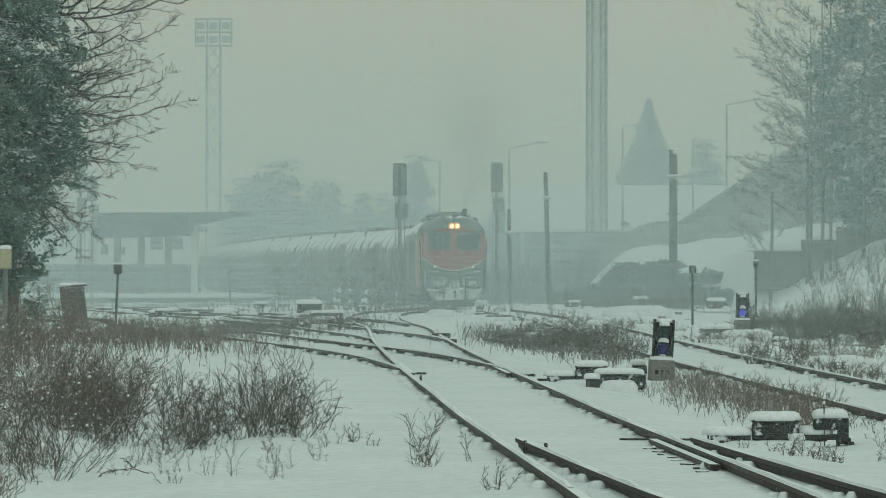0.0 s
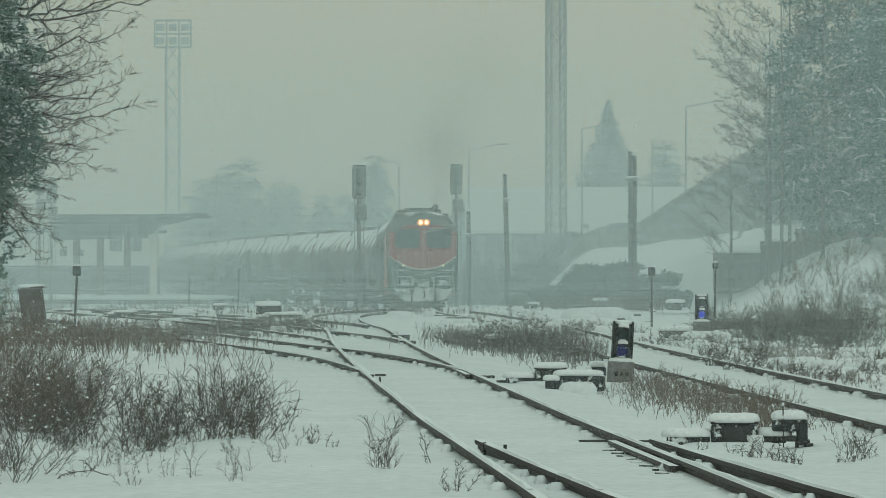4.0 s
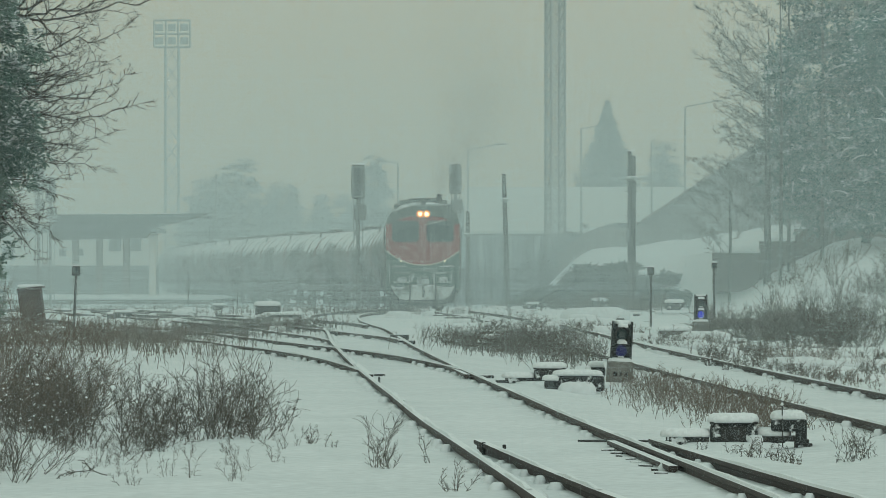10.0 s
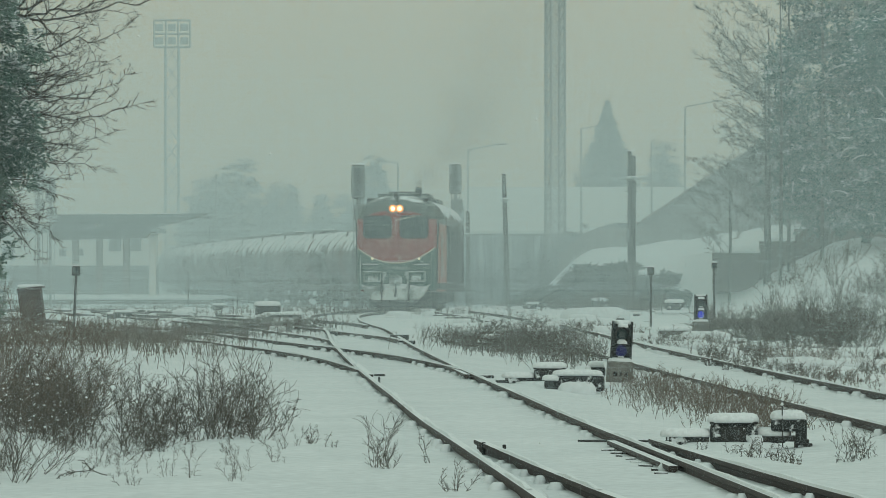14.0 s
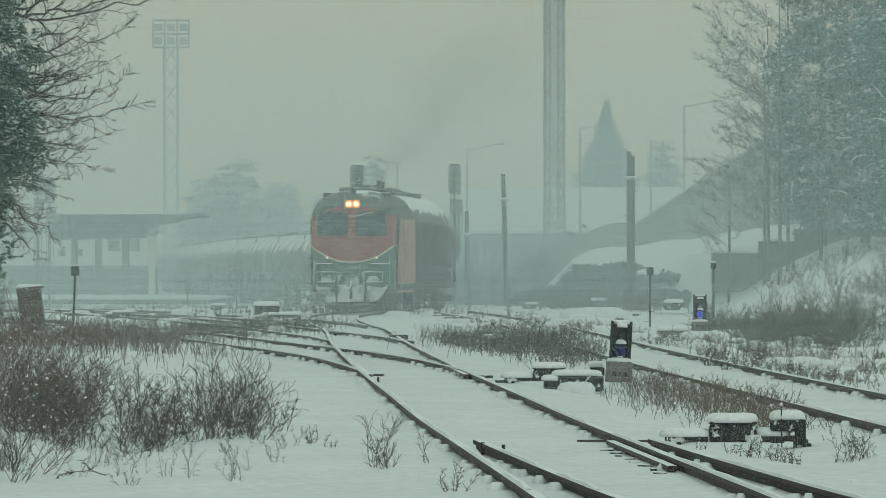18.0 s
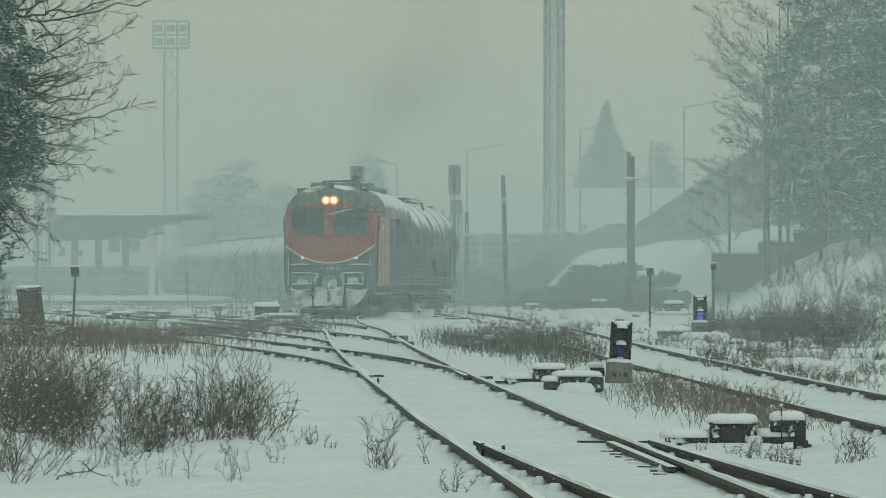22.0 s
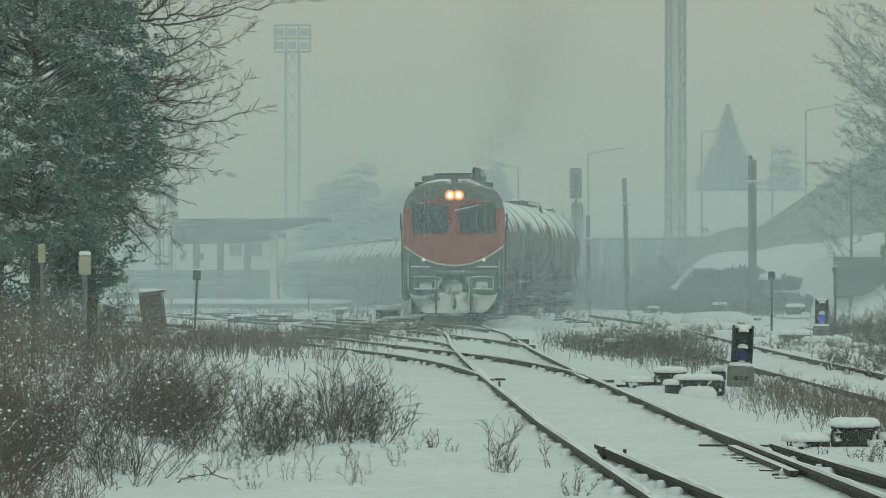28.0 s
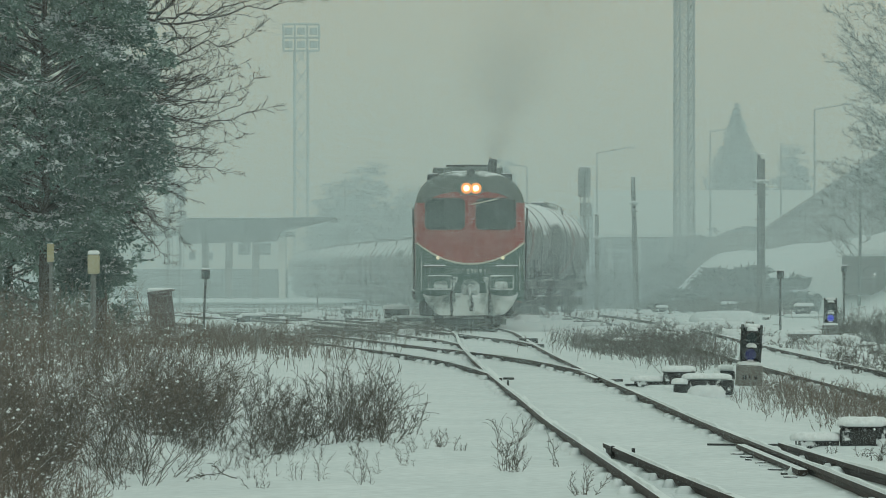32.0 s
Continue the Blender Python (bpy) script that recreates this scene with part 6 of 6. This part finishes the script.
shrubs("dry_stalks", thicket(60, 12.0, 17.0, 128, 165, 1.2, 0.7, 7, 10) + [(11.3, 148, 1.7, 0.3, 5)], WEED_DARK, "tall thin saplings on the snowy slope", 73, 0.008, 0.05)
weeds([(6.2, 78, 0.5, 4, 1.0), (7.0, 82, 0.5, 4, 1.0), (5.6, 92, 0.5, 4, 1.0), (6.6, 70, 0.5, 4, 0.8), (5.4, 60, 0.4, 3, 0.7)], 150, 0.36, WEED, "low brown weeds beside the siding", 67, 3, 0.4)
weeds([(-9.0, 100, 1.2, 6, 1.0), (-7.5, 92, 0.9, 5, 1.0), (-5.5, 86, 0.8, 4, 0.8), (-6.5, 100, 1.0, 5, 0.8), (-4.6, 118, 0.6, 4, 0.8)], 200, 0.45, WEED, "dry weeds beside the far tracks", 68, 3, 0.35, 0.005)
weeds([(-8, 225, 6, 6, 1.0), (-4, 150, 3, 3, 0.6), (-12, 205, 5, 6, 1.0)], 420, 0.5, WEED_DARK, "far dark weeds beside the tracks", 72, 2, 0.35, 0.012)

weeds([(4.2, 200, 0.8, 8, 0.7), (5.6, 196, 0.8, 8, 0.9), (7.0, 190, 0.8, 6, 1.0), (7.6, 172, 0.7, 8, 0.8)], 330, 1.0, WEED_DARK, "dark misty scrub at the foot of the bank", 78, 6, 0.5, 0.008)


def hedge(spots, label, seed):
    """A far strip of dense dark scrub."""
    rng = random.Random(seed)
    for x, y, z, r, h in spots:
        t = thing("hedge_bush", (x, y, z), label, "bush", "far scrub behind the yard")
        limb, crown = Buf(), Buf()
        cs = []
        for _ in range(26):
            a, q = rng.uniform(0, 6.283), rng.random()
            tip = Vector((math.cos(a) * r * q, math.sin(a) * r * q * 0.6, h * rng.uniform(0.25, 1.0) * (1.1 - q * 0.5)))
            limb.tube((tip.x * 0.2, tip.y * 0.2, -0.2), tip, 0.05, 0.02, 4, False)
            cs += [tip * rng.uniform(0.5, 1.0) for _ in range(4)]
        sprays(crown, cs, 12, 0.32, rng, 0.5, 1.7)
        part("limb_frame", limb, FROST_TWIG, t)
        part("crown", crown, FAR_LEAF, t)


def scrub_row(xs, y, r, h, label, seed):
    hedge([(x, y + (k % 3) * 3, ground_z(x, y + (k % 3) * 3), r, h * (1 + 0.25 * math.sin(k * 2.1 + seed))) for k, x in enumerate(xs)], label, seed)


for row, (y, h) in enumerate(((203, 0.75), (207, 0.65), (211, 0.5), (215, 0.35))):
    scrub_row([4.0 + 0.3 * (row % 2) + 0.62 * k for k in range(13 - row)], y, 0.85, h, "dark misty scrub on the face of the bank", 83 + row)
# two rows of made-up scrub that cover pale ground with a dark band
scrub_row([0.4 + 0.75 * k for k in range(9)], 250, 1.2, 2.3, "scrub added beyond the poles to darken the band below the hall", 82)
scrub_row([-1.0 + 1.5 * k for k in range(8)], 292, 1.7, 2.1, "scrub added along the foot of the bank to darken it", 80)


def lantern_posts():
    """A lamp box on a short post, and a small yellow plate under the trees."""
    t = thing("box_lantern", (-6.72, 60, ground_z(-6.72, 60)), "yellowed box lantern on a short post with snow on top", "lantern")
    part("post", Buf().tube((0, 0, 0), (0.02, 0, 1.30), 0.035, 0.04, 8), STEEL_GREY, t)
    part("lamp_box", Buf().box(0.02, 0, 1.44, 0.16, 0.16, 0.28, 0.03), YELLOW, t)
    part("snow_cap", Buf().cap(0.02, 0, 1.58, 0.16, 0.17, 0.05, 3), SNOW_CAP, t)
    p = thing("yellow_plate", (-7.35, 60.4, ground_z(-7.35, 60.4)), "small yellow plate on a thin post", "sign")
    part("post", Buf().tube((0, 0, 0), (0, 0, 1.62), 0.025, 0.025, 8), STEEL_GREY, p)
    part("plate", Buf().box(0, -0.04, 1.6, 0.10, 0.03, 0.26, 0.01), YELLOW, p)


lantern_posts()


# ---- hummocks, clods and litter on the snow ----
def hummocks(spots, count, size, label, seed, dark=False):
    """Low uneven heaps, many and small."""
    rng = random.Random(seed)
    b = Buf()
    for x, y, rx, ry in spots:
        for i in range(count):
            px, py = x + rng.uniform(-rx, rx), y + rng.uniform(-ry, ry)
            s = size * rng.uniform(0.35, 1.3)
            if abs(px - MAIN.at(py)) < 1.3:
                continue
            b.cap(px, py, ground_z(px, py) - s * 0.10, s * rng.uniform(0.8, 1.7), s * rng.uniform(0.8, 1.6), s * rng.uniform(0.28, 0.5), 2.2, 9, s * 0.2, seed + i)
    name = "dark_clods" if dark else "snow_hummocks"
    tagged(new(name, b.mesh(name, BALLAST if dark else SNOW, not dark)), label, "clods" if dark else "snow", kind="stuff")


hummocks([(6.6, 86, 1.4, 14), (5.5, 105, 1.6, 14), (7.2, 66, 1.2, 10), (2.2, 120, 3.0, 14), (-6, 110, 4, 12), (-3, 150, 6, 12), (4, 160, 5, 12), (6.3, 74, 1.0, 12), (3, 185, 6, 14), (-9, 150, 6, 14), (-8, 185, 8, 12)], 34, 0.42, "snow hummocks between the tracks", 90)
hummocks([(6.9, 88, 1.0, 10), (1.5, 100, 1.6, 10), (-6.5, 112, 3, 8), (-4, 135, 5, 10), (3, 140, 4, 12), (2, 160, 6, 8), (-2, 175, 10, 14), (4, 185, 5, 12)], 12, 0.20, "dark snow-topped clods and ballast between the tracks", 91, True)


def fallen_branch():
    t = thing("fallen_branch", (-2.75, 32.6, ground_z(-2.75, 32.6) + 0.03), "dark fallen branch lying on the snow", "branch")
    b = Buf()
    rng = random.Random(95)
    grow(b, Vector((0.2, 0, 0.01)), Vector((-1, 0.3, 0.2)), 0.30, 0.006, 2, rng, 0.03, 0.7, (5, 8), 0.003, crook=0.25)
    part("twig", b, WEED_DARK, t)


fallen_branch()


def frog_details():
    """Rod stands and loose irons in the turnouts."""
    t = tagged(new("turnout_irons"), "loose irons and rod covers of the turnouts", "turnout", kind="structure")
    for x, y, z, sx, sy, sz, rz in ((-0.92, 62.2, -0.08, 0.16, 0.08, 0.06, -8), (0.62, 61.0, -0.07, 0.2, 0.10, 0.06, 6), (-0.75, 88.5, -0.05, 0.35, 0.16, 0.10, 4),
                                    (-0.95, 94, -0.02, 0.4, 0.2, 0.12, -5), (-2.6, 100, -0.04, 0.3, 0.2, 0.1, 0)):
        part("iron_cover", Buf().box(x, y, z, sx, sy, sz, 0.02, pose(0, 0, 0, 0, 0, rz)), IRON_SNOW, t)


frog_details()
for mx, my, sx, h in ((5.0, 141, 2.2, 0.42), (7.1, 104, 1.3, 0.3), (4.4, 128, 1.6, 0.28)):
    heap = thing("snow_mound", (mx, my, ground_z(mx, my) - 0.05), "smooth mound of snow over buried switch gear", "snow", kind="structure")
    part("drift", Buf().cap(0, 0, 0, sx, 1.2, h, 2.4, 26, 0.05, 8), SNOW, heap, "", True)
mound = thing("snow_mound", (6.0, 99.5, ground_z(6.0, 99.5) - 0.05), "low mound of snow round a signal base", "snow", kind="structure")
part("drift", Buf().cap(0.05, 0, 0, 1.3, 0.7, 0.27, 2.2, 24, 0.05, 4), SNOW, mound, "", True)


# ---- haze: fine still streaks added to imitate mist in the air ----
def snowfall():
    # nothing falls here: the streaks veil far things, more thickly near the ground
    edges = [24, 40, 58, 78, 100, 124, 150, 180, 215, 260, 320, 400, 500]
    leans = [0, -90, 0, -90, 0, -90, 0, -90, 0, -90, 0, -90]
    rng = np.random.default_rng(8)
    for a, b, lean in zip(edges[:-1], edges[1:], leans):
        # rows of streaks, fanned out by bearing and height to fit the camera's view
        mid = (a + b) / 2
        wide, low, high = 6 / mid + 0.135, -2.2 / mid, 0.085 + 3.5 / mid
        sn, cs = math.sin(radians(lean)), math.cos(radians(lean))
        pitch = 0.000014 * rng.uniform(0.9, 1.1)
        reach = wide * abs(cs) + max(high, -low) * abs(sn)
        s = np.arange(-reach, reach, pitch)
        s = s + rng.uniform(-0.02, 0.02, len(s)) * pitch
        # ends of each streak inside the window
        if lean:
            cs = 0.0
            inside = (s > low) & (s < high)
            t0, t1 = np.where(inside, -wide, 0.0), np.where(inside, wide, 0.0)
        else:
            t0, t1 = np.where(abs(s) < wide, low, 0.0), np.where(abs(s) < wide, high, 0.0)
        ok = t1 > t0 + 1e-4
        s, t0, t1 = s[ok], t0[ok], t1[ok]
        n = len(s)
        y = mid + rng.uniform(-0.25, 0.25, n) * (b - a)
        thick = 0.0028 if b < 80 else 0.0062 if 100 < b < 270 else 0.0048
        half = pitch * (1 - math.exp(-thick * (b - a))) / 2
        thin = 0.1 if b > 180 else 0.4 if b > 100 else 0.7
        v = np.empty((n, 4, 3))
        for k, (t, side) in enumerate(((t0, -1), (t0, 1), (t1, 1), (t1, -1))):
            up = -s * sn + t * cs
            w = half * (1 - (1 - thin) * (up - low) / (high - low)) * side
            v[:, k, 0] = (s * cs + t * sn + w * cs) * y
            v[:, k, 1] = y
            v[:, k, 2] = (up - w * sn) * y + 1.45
        me = bpy.data.meshes.new("haze_streaks")
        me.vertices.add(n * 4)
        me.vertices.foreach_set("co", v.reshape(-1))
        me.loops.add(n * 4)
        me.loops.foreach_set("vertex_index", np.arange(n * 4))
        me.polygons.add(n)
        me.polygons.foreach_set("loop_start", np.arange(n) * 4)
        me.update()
        me.materials.append(HAZE_STREAK)
        tagged(new("haze_streaks", me), "fine still streaks that imitate haze, fanned out from the camera", "snowfall", kind="stuff")


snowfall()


def flecks(b, centre, r, count, size, rng, squash=1.0):
    for _ in range(count):
        p = Vector(centre) + Vector((rng.gauss(0, r * 0.5), rng.gauss(0, r * 0.5), rng.gauss(0, r * 0.5 * squash)))
        u = Vector((rng.uniform(-1, 1), rng.uniform(-1, 1), rng.uniform(-1, 1))).normalized() * size
        w = u.orthogonal().normalized() * size
        b.add([p - u, p + w, p + u, p - w], [(0, 1, 2, 3)])


def exhaust_smoke():
    """Soot hanging over the stack in puffs that widen and thin out as they rise."""
    rng = random.Random(97)
    s = thing("exhaust_smoke", (0, 0, 0), "thin dark smoke rising from the locomotive's stack", "smoke")
    puffs = []
    for k, (x, y, z, r, n) in enumerate(((0.66, 2.7, 4.75, 0.25, 260), (0.75, 2.9, 5.15, 0.45, 500), (0.9, 3.2, 5.8, 0.8, 1100), (1.1, 3.6, 6.6, 1.25, 2600), (1.0, 4.0, 7.4, 1.6, 3300),
                                         (1.3, 4.4, 8.3, 1.9, 3500), (1.2, 4.8, 9.3, 2.2, 3300), (1.5, 5.2, 10.4, 2.4, 2700), (1.3, 5.4, 11.6, 2.6, 2300))):
        b = Buf()
        flecks(b, (0, 0, 0), r, int(n * 2.6), 0.0066, rng)
        p = tagged(part("puff", b, SOOT, s, "drifting puff of soot"), kind="stuff")
        puffs.append((p, x, y, z, k))
    return s, puffs


smoke, PUFFS = exhaust_smoke()


def snowflakes():
    """Larger flakes drifting down through the air."""
    rng = random.Random(98)
    b = Buf()
    for _ in range(5200):
        y = rng.uniform(9, 60)
        p = Vector((rng.uniform(-0.15, 0.13) * y, y, rng.uniform(-1, 46)))
        r = rng.uniform(0.002, 0.0045)
        u = Vector((r, 0, 0)), Vector((0, r, 0)), Vector((0, 0, r))
        b.add([p + u[0], p + u[1], p - u[0], p - u[1], p + u[2], p - u[2]], [(0, 1, 4), (1, 2, 4), (2, 3, 4), (3, 0, 4), (1, 0, 5), (2, 1, 5), (3, 2, 5), (0, 3, 5)])
    return tagged(new("snowflakes", b.mesh("snowflakes", SNOW_CAP)), "loose snowflakes drifting down through the air", "snowfall", kind="stuff")


flakes = snowflakes()

motions()
